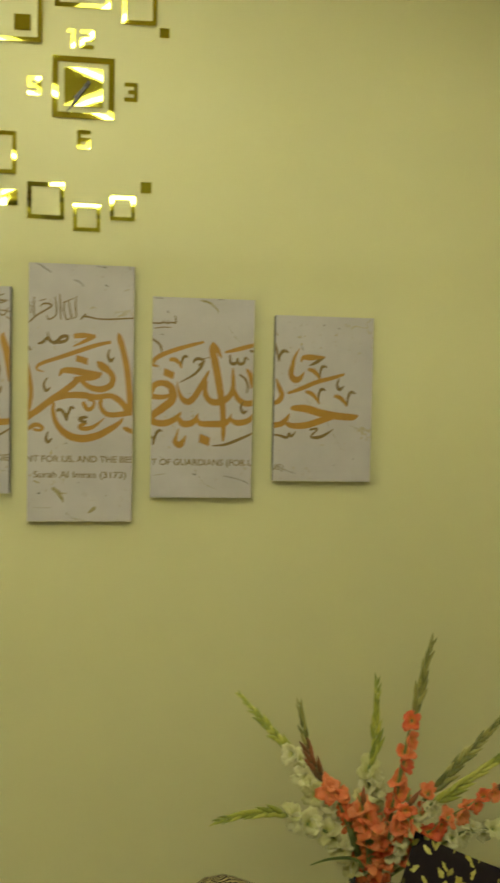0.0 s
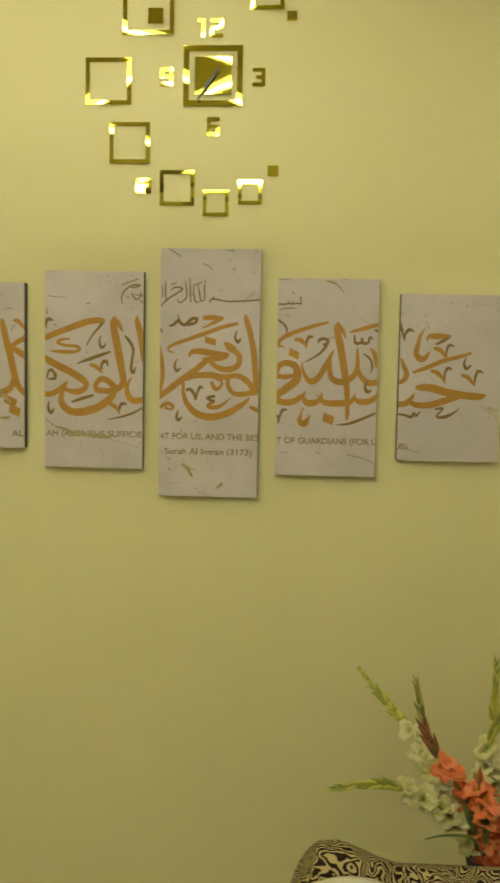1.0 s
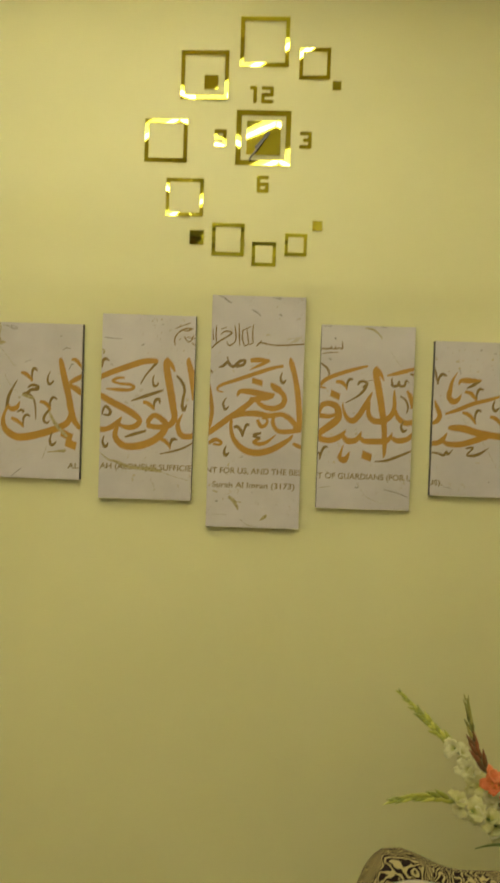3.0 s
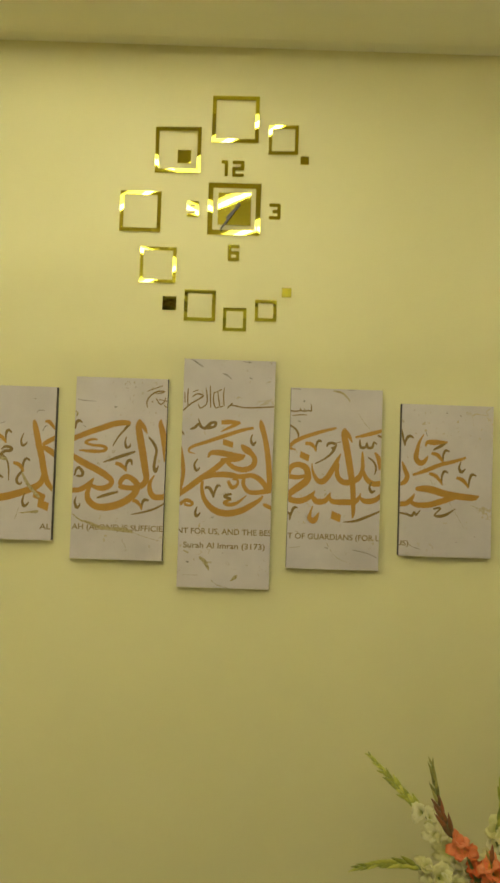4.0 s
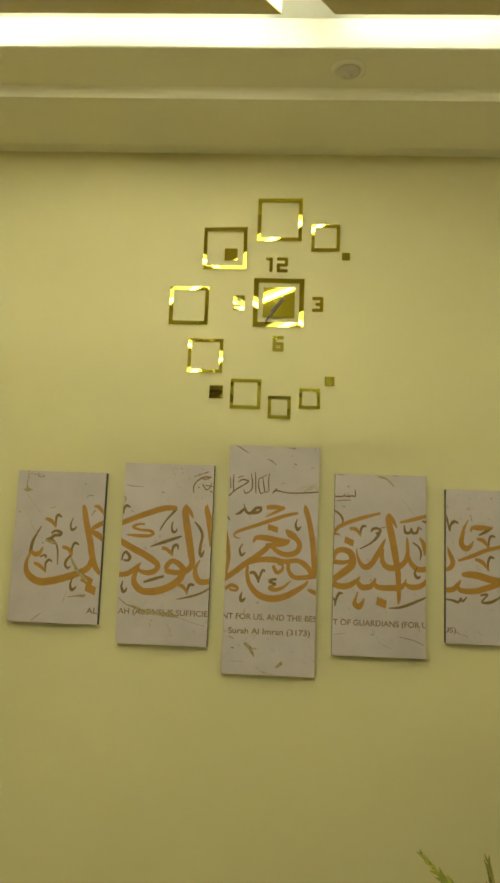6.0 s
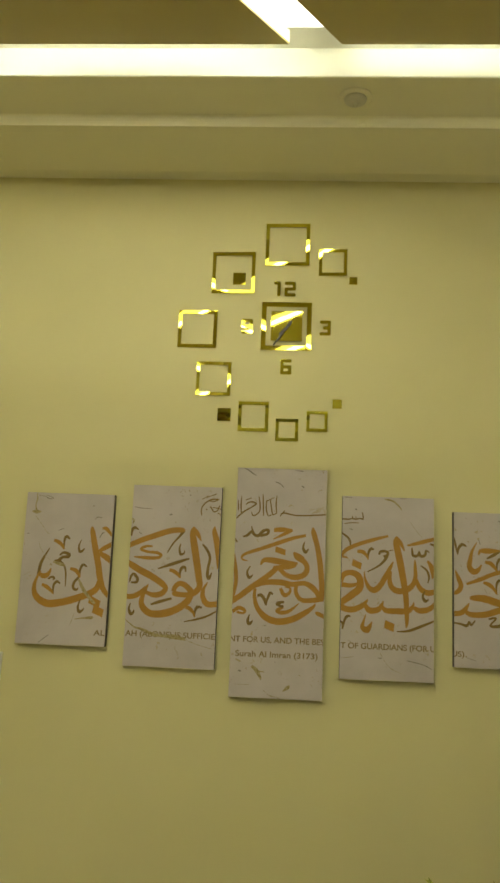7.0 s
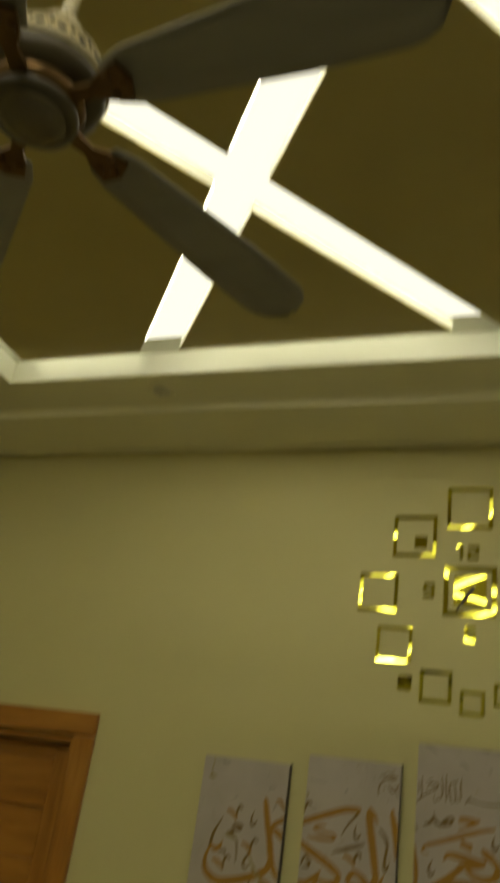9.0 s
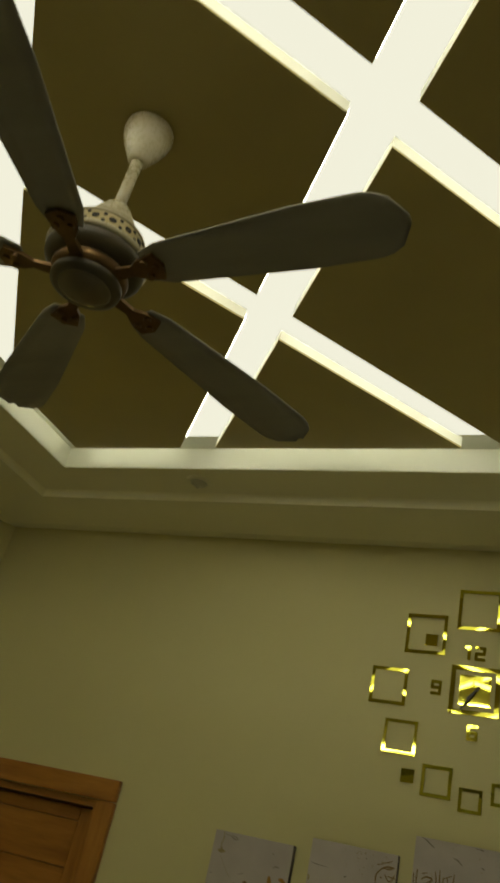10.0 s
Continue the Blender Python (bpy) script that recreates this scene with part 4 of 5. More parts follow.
def ink_e(pen):
    pen((-152, 416, 3.8), (-147, 395, 6.3), (-139, 360, 3.1))
    pen((-139, 360, 3.1), (-136, 380, 6.3), (-125, 393, 8.8), (-110, 387, 3.8))
    pen((-77, 401, 2.5), (-92, 373, 8.8), (-99, 342, 13.9), (-101, 320, 16.4), (-88, 306, 18.9), (-73, 312, 13.9), (-62, 330, 3.1))
    pen((-72, 361, 3.8), (-64, 374, 12.6), (-39, 375, 17.6), (2, 377, 3.8))
    pen((0, 377, 5.0), (-23, 362, 8.8), (-45, 350, 3.8))
    pen((-51, 339, 7.6), (-32, 334, 11.3), (-20, 321, 8.8), (-12, 309, 3.1))
    pen((-12, 309, 3.1), (-12, 333, 5.7), (-4, 349, 7.6), (9, 346, 3.8))
    pen((-111, 265, 6.3), (-66, 282, 11.3), (-23, 301, 11.3), (27, 315, 10.1), (63, 327, 6.3))
    pen((47, 314, 3.1), (41, 294, 6.3), (49, 280, 8.8), (62, 291, 3.1))
    pen((-57, 272, 7.6), (-38, 266, 11.3), (-23, 252, 8.8), (-14, 235, 3.1))
    pen((-14, 235, 3.1), (-15, 263, 5.7), (-7, 280, 7.6), (6, 276, 3.8))
    pen((33, 261, 7.6), (51, 255, 11.3), (65, 242, 8.8), (73, 228, 3.1))
    pen((73, 228, 3.1), (76, 255, 6.3), (84, 273, 7.6), (99, 268, 3.8))
    pen((-100, 217, 6.3), (-90, 221, 16.4), (-53, 220, 22.7), (-9, 208, 22.7), (41, 200, 21.4), (90, 197, 18.9), (109, 203, 3.8))
    pen((28, 195, 13.9), (-9, 184, 18.9), (-52, 170, 18.9), (-96, 168, 16.4), (-115, 179, 10.1), (-118, 191, 2.5))
    pen((-156, 169, 16.4), (-130, 172, 16.4), (-115, 185, 13.9), (-103, 204, 3.8))
    pen((-147, 309, 3.8), (-138, 285, 12.6), (-129, 261, 15.1), (-137, 242, 15.1), (-155, 233, 10.1))
    pen((-152, 140, 5.0), (-130, 137, 6.3), (-111, 132, 7.6), (-103, 145, 5.0), (-97, 135, 6.3), (-84, 150, 3.1))
    pen((-41, 156, 5.0), (-24, 160, 6.3), (-18, 157, 5.0), (-36, 136, 5.0), (-18, 133, 8.8), (4, 140, 7.6), (32, 159, 2.5))
    pen.crack((-6, 474, 3.8), (-1, 472, 3.8))
    pen.crack((39, 465, 3.8), (46, 464, 3.8))
    pen.crack((36, 50, 2.5), (38, 48, 2.5))
    pen.crack((95, 69, 2.5), (99, 70, 2.5))
    pen.crack((-113, 32, 1.9), (-82, 23, 3.1))
    pen.faint((81, 172, 2.5), (106, 163, 3.1))
    pen.faint((-91, 287, 3.1), (-85, 291, 3.1))
    pen.faint((-53, 252, 2.5), (-44, 234, 3.8))
    pen.crack((-71, 410, 2.5), (-66, 395, 3.8))
    pen.faint((10, 182, 2.5), (60, 98, 1.9))


def letters(text, x0, x1, z0, tall):
    """Flat lettering in the built-in font, fitted between x0 and x1."""
    cu = bpy.data.curves.new("lettering", "FONT")
    cu.body = text
    cu.offset = 0.018
    ob = bpy.data.objects.new("lettering", cu)
    scene.collection.objects.link(ob)
    me = bpy.data.meshes.new_from_object(ob.evaluated_get(bpy.context.evaluated_depsgraph_get()))
    bpy.data.objects.remove(ob)
    bm = bmesh.new()
    bm.from_mesh(me)
    xs = [v.co.x for v in bm.verts]
    k = (x1 - x0) / (max(xs) - min(xs))
    mx = min(xs)
    for v in bm.verts:
        v.co = Vector((x0 + (v.co.x - mx) * k, 0.0, z0 + v.co.y * tall / 0.69))
    for side in (1, -1):
        bmesh.ops.bisect_plane(bm, geom=bm.verts[:] + bm.edges[:] + bm.faces[:], plane_co=(side * HALF, 0, 0), plane_no=(side, 0, 0), clear_outer=True)
    return bm


def shift(bm, y):
    for v in bm.verts:
        v.co.y += y
    return bm


def canvas(at, tall, draw, texts, label, tilt=0.0):
    t = thing("canvas_print", at, label, "wall art", "five canvas prints in a row")
    t.matrix_world = pose(*at, 0, tilt, 0)
    part("panel", box(-0.1510, 0.1510, -0.0250, -0.0015, 0, tall, 0.0012), CANVAS, t)
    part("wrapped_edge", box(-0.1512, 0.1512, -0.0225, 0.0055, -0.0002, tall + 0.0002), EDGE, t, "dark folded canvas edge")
    draw(Print(t, tall))
    for text, x0, x1, z0, h in texts:
        part("lettering", shift(letters(text, x0, x1, z0, h), -0.0251), LETTER, t, "small dark gold capital lettering")


canvas((-0.7195, -0.006, 1.637), 0.504, ink_a, [("ALL", 0.112, 0.165, 0.036, 0.0175)], "pale marble print canvas with gold calligraphy, first of five", 0.0)
canvas((-0.3534, -0.006, 1.581), 0.598, ink_b, [("AH (ALONE) IS SUFFICIE", -0.148, 0.150, 0.096, 0.018)], "tall pale marble print canvas with sweeping gold calligraphy", 0.0)
canvas((0.0, -0.006, 1.500), 0.750, ink_c, [("NT FOR US, AND THE BES", -0.155, 0.154, 0.175, 0.018), ("Surah Al Imran (3173)", -0.134, 0.134, 0.129, 0.018)], "tallest pale marble canvas with dense gold calligraphy", 0.0)
canvas((0.3562, -0.006, 1.5725), 0.593, ink_d, [("T OF GUARDIANS (FOR U", -0.149, 0.156, 0.097, 0.018)], "tall pale marble print canvas with crossing gold calligraphy", 0.0)
canvas((0.7234, -0.006, 1.625), 0.499, ink_e, [("US).", -0.160, -0.112, 0.034, 0.0165)], "pale marble print canvas with gold calligraphy and bare margin", 0.0)

# ---- the mirror clock ----
clock = thing("wall_clock", (0, 0, 2.7625), "gold mirror wall clock of scattered squares and numerals", "clock")


def frame_piece(name, cx, cz, w, h, band, tilt=(0.0, 0.0), y=-0.0015):
    """A square mirror ring, or a full plate when band is nil, leaning a little."""
    bm = bmesh.new()
    if band:
        o = [(-w / 2, -h / 2), (w / 2, -h / 2), (w / 2, h / 2), (-w / 2, h / 2)]
        i = [(-w / 2 + band, -h / 2 + band), (w / 2 - band, -h / 2 + band), (w / 2 - band, h / 2 - band), (-w / 2 + band, h / 2 - band)]
        rows = []
        for q, yy in ((o, 0.0), (o, -0.0022), (i, -0.0022), (i, 0.0)):
            rows.append([bm.verts.new((x, yy, zz)) for x, zz in q])
        for a, b in zip(rows, rows[1:]):
            for k in range(4):
                bm.faces.new((a[k], a[(k + 1) % 4], b[(k + 1) % 4], b[k]))
        bmesh.ops.recalc_face_normals(bm, faces=bm.faces)
    else:
        add_box(bm, -w / 2, w / 2, -0.0022, 0, -h / 2, h / 2)
    bmesh.ops.transform(bm, matrix=pose(cx, y - w / 2 * (math.sin(math.radians(abs(tilt[0]))) + math.sin(math.radians(abs(tilt[1])))), cz, tilt[0], 0, tilt[1]), verts=bm.verts)
    return part(name, bm, MIRROR, clock)


# each mirror lies a little askew on its pads: across, up, width, band, lean, swing
for cx, cz, w, band, lean, swing in (
        (-0.005, 0.001, 0.177, 0.0165, -0.7, -0.6), (-0.0095, 0.307, 0.158, 0.0125, 0.9, -2.1), (0.154, 0.242, 0.100, 0.0115, -0.2, -3.6),
        (-0.200, 0.196, 0.155, 0.0125, 0.5, -3.7), (-0.320, -0.0155, 0.138, 0.0125, -0.7, -0.2), (-0.254, -0.196, 0.122, 0.0115, -1.2, -0.5),
        (-0.109, -0.328, 0.105, 0.0115, 0.2, -0.3), (0.009, -0.372, 0.078, 0.0105, -0.8, -0.5), (0.112, -0.339, 0.072, 0.0105, -0.6, -0.6)):
    frame_piece("square_frame", cx, cz, w, w, band, (lean, swing))
for cx, cz, w, lean, swing in ((0.227, 0.175, 0.028, -1.0, -0.6), (-0.179, 0.175, 0.045, -1.2, -1.0), (-0.211, -0.324, 0.046, -1.0, -0.5), (0.180, -0.276, 0.032, -1.6, -0.6)):
    frame_piece("square_tile", cx, cz, w, w, 0.0, (lean, swing))
dial = frame_piece("dial", -0.004, 0.0, 0.110, 0.108, 0.0, (1.9, -0.3), y=-0.006)
DIGITS = {"1": "11. .1. .1. .1. .1.", "2": "111 ..1 111 1.. 111", "3": "111 ..1 .11 ..1 111", "6": "111 1.. 111 1.1 111", "9": "111 1.1 111 ..1 111"}


def numeral(digit, cx, cz, w, h, lean, swing):
    """A squared mirror numeral, cut from one sheet."""
    bar, bm, made = 0.0115, bmesh.new(), {}
    xs = [-w / 2, -w / 2 + bar, w / 2 - bar, w / 2]
    gap = (h - 3 * bar) / 2
    zs = [h / 2, h / 2 - bar, h / 2 - bar - gap, h / 2 - 2 * bar - gap, h / 2 - 2 * bar - 2 * gap, -h / 2]

    def corner(i, j):
        if (i, j) not in made:
            made[i, j] = bm.verts.new((cx + xs[i], -0.0034, cz + zs[j]))
        return made[i, j]

    for j, row in enumerate(DIGITS[digit].split()):
        for i, cell in enumerate(row):
            if cell == "1":
                bm.faces.new((corner(i, j), corner(i, j + 1), corner(i + 1, j + 1), corner(i + 1, j)))
    outer = [v for v in bm.verts if len(v.link_faces) == 1]
    bmesh.ops.bevel(bm, geom=outer, offset=0.0045, segments=2, profile=0.5, affect="VERTICES")
    ext = bmesh.ops.extrude_face_region(bm, geom=bm.faces[:])
    bmesh.ops.translate(bm, verts=[g for g in ext["geom"] if isinstance(g, bmesh.types.BMVert)], vec=(0, 0.0022, 0))
    bmesh.ops.recalc_face_normals(bm, faces=bm.faces)
    bmesh.ops.transform(bm, matrix=Matrix.Translation((cx, 0, cz)) @ pose(0, 0, 0, lean, 0, swing) @ Matrix.Translation((-cx, 0, -cz)), verts=bm.verts)
    part("numeral", bm, MIRROR, clock)


for digit, cx, cz, w, lean, swing in (("1", -0.036, 0.140, 0.0345, -1.2, -0.8), ("2", 0.004, 0.140, 0.040, -1.3, -0.9), ("3", 0.132, -0.002, 0.039, -2.0, -0.9),
                                      ("6", -0.002, -0.147, 0.039, -0.9, -0.5), ("9", -0.144, -0.002, 0.040, -1.7, -0.9)):
    numeral(digit, cx, cz, w, 0.055, lean, swing)


def clock_hand(name, angle, length, width, material, y, label):
    bm = bmesh.new()
    add_prism(bm, [(-width / 2, -0.015), (width / 2, -0.015), (width * 0.35, length), (-width * 0.35, length)], 0, 0.0012)
    bmesh.ops.transform(bm, matrix=pose(0.004, y, 0.004, 90, 0, 0) @ Matrix.Rotation(math.radians(angle), 4, "Z"), verts=bm.verts)
    part(name, bm, material, clock, label)


clock_hand("minute_hand", 146, 0.093, 0.008, FAN_DARK, -0.018, "dark minute hand")
clock_hand("hour_hand", 137, 0.050, 0.007, FAN_DARK, -0.015, "short dark hour hand")
pin = lathe([(0.006, 0), (0.006, 0.013), (0.004, 0.016)], 16)
bmesh.ops.transform(pin, matrix=pose(0.004, -0.006, 0.004, 90), verts=pin.verts)
part("pin", pin, FAN_DARK, clock, smooth=True)

# ---- the ceiling fan ----
FAN = (-0.507, -2.058)
fan = thing("ceiling_fan", (FAN[0], FAN[1], PANEL_Z), "cream and dark brown ceiling fan with five still blades", "ceiling fan")
part("canopy", lathe([(0.030, 0.0), (0.048, -0.003), (0.056, -0.012), (0.057, -0.026), (0.053, -0.044), (0.046, -0.064), (0.036, -0.084), (0.028, -0.100), (0.024, -0.110), (0.020, -0.115), (0.0145, -0.117)], 36), CREAM_FAN, fan, smooth=True)
part("rod", lathe([(0.0135, -0.10), (0.0135, -0.312)], 20), CREAM_FAN, fan, smooth=True)
part("motor_top", lathe([(0.018, -0.256), (0.030, -0.264), (0.040, -0.282), (0.052, -0.304), (0.066, -0.331)], 40), CREAM_FAN, fan, "cream domed motor cover", smooth=True)
part("shoulder", lathe([(0.058, -0.3300), (0.074, -0.3360), (0.085, -0.3450), (0.084, -0.3490)], 40), CREAM_FAN, fan, "cream shoulder ring", smooth=True)
band = part("band", lathe([(0.081, -0.3480), (0.087, -0.3610), (0.095, -0.3870), (0.097, -0.3950)], 40), PALE_BRASS, fan, "pale pierced band", smooth=True)
for i in range(16):
    a = 2 * math.pi * i / 16
    for dz, rr, r, off in ((-0.3715, 0.0903, 0.0080, a), (-0.3600, 0.0868, 0.0042, a + 0.196), (-0.3830, 0.0938, 0.0042, a + 0.196)):
        bm = lathe([(r, -0.001), (r, 0.0012), (r * 0.6, 0.0016)], 8)
        bmesh.ops.transform(bm, matrix=pose(rr * math.cos(off), rr * math.sin(off), dz, 0, 73, math.degrees(off)), verts=bm.verts)
        part("piercing", bm, HOLE, band)
part("rim", lathe([(0.096, -0.3940), (0.107, -0.3970), (0.109, -0.4030), (0.104, -0.4080)], 44), CREAM_FAN, fan, "cream rim under the band", smooth=True)
part("motor_body", lathe([(0.101, -0.4070), (0.105, -0.4160), (0.103, -0.4280), (0.092, -0.4380), (0.076, -0.4440)], 44), FAN_DARK, fan, "dark motor body", smooth=True)
part("collar", lathe([(0.074, -0.4410), (0.081, -0.4490), (0.079, -0.4620), (0.070, -0.4680)], 40), COPPER, fan, "coppery collar", smooth=True)
part("bottom_ring", lathe([(0.066, -0.4660), (0.074, -0.4710), (0.073, -0.4820), (0.062, -0.4880)], 40), FAN_DARK, fan, smooth=True)
part("bottom_cap", lathe([(0.062, -0.4840), (0.050, -0.4920), (0.030, -0.4970), (0.0, -0.4990)], 40), surface("smoked_cap", (0.12, 0.095, 0.050), (0.16, 0.13, 0.07), 10.0, 0.2), fan, "smoky glossy bottom cap", smooth=True)


def blade_mesh():
    """One blade along x, widening to a rounded tip, slightly cambered."""
    bm = bmesh.new()
    rows = []
    for i in range(25):
        s = i / 24
        x = 0.140 + 0.525 * s
        half = 0.046 + 0.023 * min(1.0, s * 1.6)
        if s > 0.86:
            half *= math.sqrt(max(1 - ((s - 0.86) / 0.142) ** 2, 0.004))
        if s < 0.08:
            half *= 0.75 + 0.25 * s / 0.08
        rows.append([(x, half * k, 0.006 * (1 - k * k)) for k in (-1, -0.5, 0, 0.5, 1)])
    for dz, flip in ((0.0, False), (-0.005, True)):
        g = [[bm.verts.new((x, y, zz + dz)) for x, y, zz in r] for r in rows]
        for a, b in zip(g, g[1:]):
            for k in range(4):
                f = (a[k], b[k], b[k + 1], a[k + 1])
                bm.faces.new(tuple(reversed(f)) if flip else f)
        if not flip:
            up = g
        else:
            for k in (0, 4):
                for i in range(24):
                    bm.faces.new((up[i][k], up[i + 1][k], g[i + 1][k], g[i][k]))
            for e in (0, 24):
                for k in range(4):
                    bm.faces.new((up[e][k], up[e][k + 1], g[e][k + 1], g[e][k]))
    bmesh.ops.recalc_face_normals(bm, faces=bm.faces)
    return bm


def iron_mesh():
    bm = bmesh.new()
    add_prism(bm, [(0.068, -0.015), (0.112, -0.011), (0.134, -0.024), (0.172, -0.032), (0.184, 0.0), (0.172, 0.032), (0.134, 0.024), (0.112, 0.011), (0.068, 0.015)], -0.013, -0.0055)
    for x, y in ((0.148, -0.016), (0.148, 0.016), (0.168, 0.0)):
        lathe([(0.008, -0.019), (0.008, -0.0125)], 10, bm)
        vs = [v for v in bm.verts if abs(v.co.x) < 0.0081 and abs(v.co.y) < 0.0081]
        bmesh.ops.translate(bm, verts=vs, vec=(x, y, 0))
    return bm


for i in range(5):
    turn = pose(0, 0, -0.452, 0, 0, -4.6 + 72 * i) @ pose(0, 0, 0, -4)
    bm = blade_mesh()
    bmesh.ops.transform(bm, matrix=turn, verts=bm.verts)
    blade = part("blade", bm, BLADE, fan, "dark brown blade", smooth=True)
    bm = iron_mesh()
    bmesh.ops.transform(bm, matrix=turn, verts=bm.verts)
    part("blade_bracket", bm, COPPER, blade, "coppery blade bracket")

# ---- the sofa ----
sofa = thing("sofa", (0.0, 0.0, 0.0), "sofa with brown swirl velvet frame and cream cushions", "sofa")


def sofa_top(x):
    """Height of the back's upper edge: a hump near the end, then level."""
    u = x - 0.258
    w = 1.335 - x
    e = min(u, w)
    if e < 0.085:
        return 0.752 + 0.168 * math.sqrt(max(1 - ((0.085 - e) / 0.085) ** 2, 0.0))
    s = min((e - 0.085) / 0.155, 1.0)
    return 0.920 - 0.046 * (s * s * (3 - 2 * s))


def padded(xs, top_of, base, y0, y1, r):
    """An upholstered slab between y0 and y1 with a rounded top and front."""
    bm = bmesh.new()
    rings = []
    for x in xs:
        t = top_of(x)
        ringv = []
        for y, zz in ((y0, base), (y0, t - r), (y0 + 0.3 * r, t - 0.3 * r), (y0 + r, t), (y1 - r, t), (y1 - 0.3 * r, t - 0.3 * r), (y1, t - r), (y1, base)):
            ringv.append(bm.verts.new((x, y, max(zz, base + 0.001) if zz != base else base)))
        rings.append(ringv)
    for a, b in zip(rings, rings[1:]):
        for k in range(8):
            bm.faces.new((a[k], a[(k + 1) % 8], b[(k + 1) % 8], b[k]))
    bm.faces.new(rings[0])
    bm.faces.new(list(reversed(rings[-1])))
    bmesh.ops.recalc_face_normals(bm, faces=bm.faces)
    return bm


xs = [0.258 + 0.004 * i * i / 4 for i in range(9)] + [0.36 + i * 0.0225 for i in range(41)] + [1.335 - 0.004 * i * i / 4 for i in range(8, -1, -1)]
part("back", padded(sorted(set(xs)), sofa_top, 0.21, -0.940, -0.850, 0.040), SWIRL, sofa, "brown and tan swirl velvet back", smooth=True)


def inner_top(x):
    """The cream panel rises to a soft arch under each hump."""
    return 0.800 + 0.088 * max(0.0, 1 - ((min(x, 1.593 - x) - 0.385) / 0.17) ** 2)


part("back_cushion", padded([0.300 + 0.995 * i / 60 for i in range(61)], inner_top, 0.45, -0.985, -0.941, 0.020), CREAM_CLOTH, sofa, "plain cream back cushion", smooth=True)
part("seat", box(0.37, 1.22, -1.55, -1.006, 0.33, 0.51, 0.04), CREAM_CLOTH, sofa, "plain cream seat cushion", smooth=True)
for x0, x1 in ((0.258, 0.368), (1.225, 1.335)):
    part("arm", box(x0, x1, -1.55, -0.941, 0.21, 0.66, 0.04), SWIRL, sofa, "swirl velvet arm", smooth=True)
part("base", box(0.369, 1.224, -1.53, -0.941, 0.21, 0.329, 0.01), SWIRL, sofa, "swirl velvet base")
for x, y in ((0.31, -1.50), (1.29, -1.50), (0.31, -0.895), (1.29, -0.895)):
    bm = lathe([(0.022, 0.0), (0.030, 0.05), (0.028, 0.12)], 16)
    bmesh.ops.translate(bm, verts=bm.verts, vec=(x, y, FLOOR_Z))
    part("leg", bm, WOOD_DARK, sofa, "dark turned wooden leg", smooth=True)


def throw_pillow():
    """A square pillow standing askew on the seat, one corner up."""
    bm = bmesh.new()
    n = 14
    for side in (1, -1):
        g = []
        for i in range(n + 1):
            r = []
            for j in range(n + 1):
                u, v = 2 * i / n - 1, 2 * j / n - 1
                pinch = 1 - 0.05 * (1 - abs(u) ** 3) * abs(v) ** 2
                pinch2 = 1 - 0.05 * (1 - abs(v) ** 3) * abs(u) ** 2
                puff = 0.065 * ((1 - u * u) * (1 - v * v)) ** 0.45
                r.append(bm.verts.new((u * 0.215 * pinch2, side * puff, v * 0.215 * pinch)))
            g.append(r)
        for i in range(n):
            for j in range(n):
                bm.faces.new((g[i][j], g[i + 1][j], g[i + 1][j + 1], g[i][j + 1]))
    bmesh.ops.remove_doubles(bm, verts=bm.verts, dist=0.0005)
    bmesh.ops.recalc_face_normals(bm, faces=bm.faces)
    bmesh.ops.transform(bm, matrix=pose(0.806, -1.075, 0.807, -4, 22, 0), verts=bm.verts)
    tagged(part("throw_pillow", bm, LEAFPRINT, smooth=True), "black pillow with yellow leaf print on the sofa", "pillow")


throw_pillow()

# ---- the vase of gladioli behind the sofa ----
VX, VY = 0.729, -0.640
vase = lathe([(0.085, 0.09), (0.095, 0.11), (0.085, 0.15), (0.070, 0.24), (0.082, 0.43), (0.078, 0.54), (0.050, 0.64), (0.042, 0.70), (0.050, 0.750), (0.045, 0.752), (0.034, 0.71)], 36)
bmesh.ops.translate(vase, verts=vase.verts, vec=(VX, VY, FLOOR_Z - 0.09 + 0.0))
tagged(part("floor_vase", vase, VASE, smooth=True), "tall dark glazed floor vase behind the sofa", "vase")


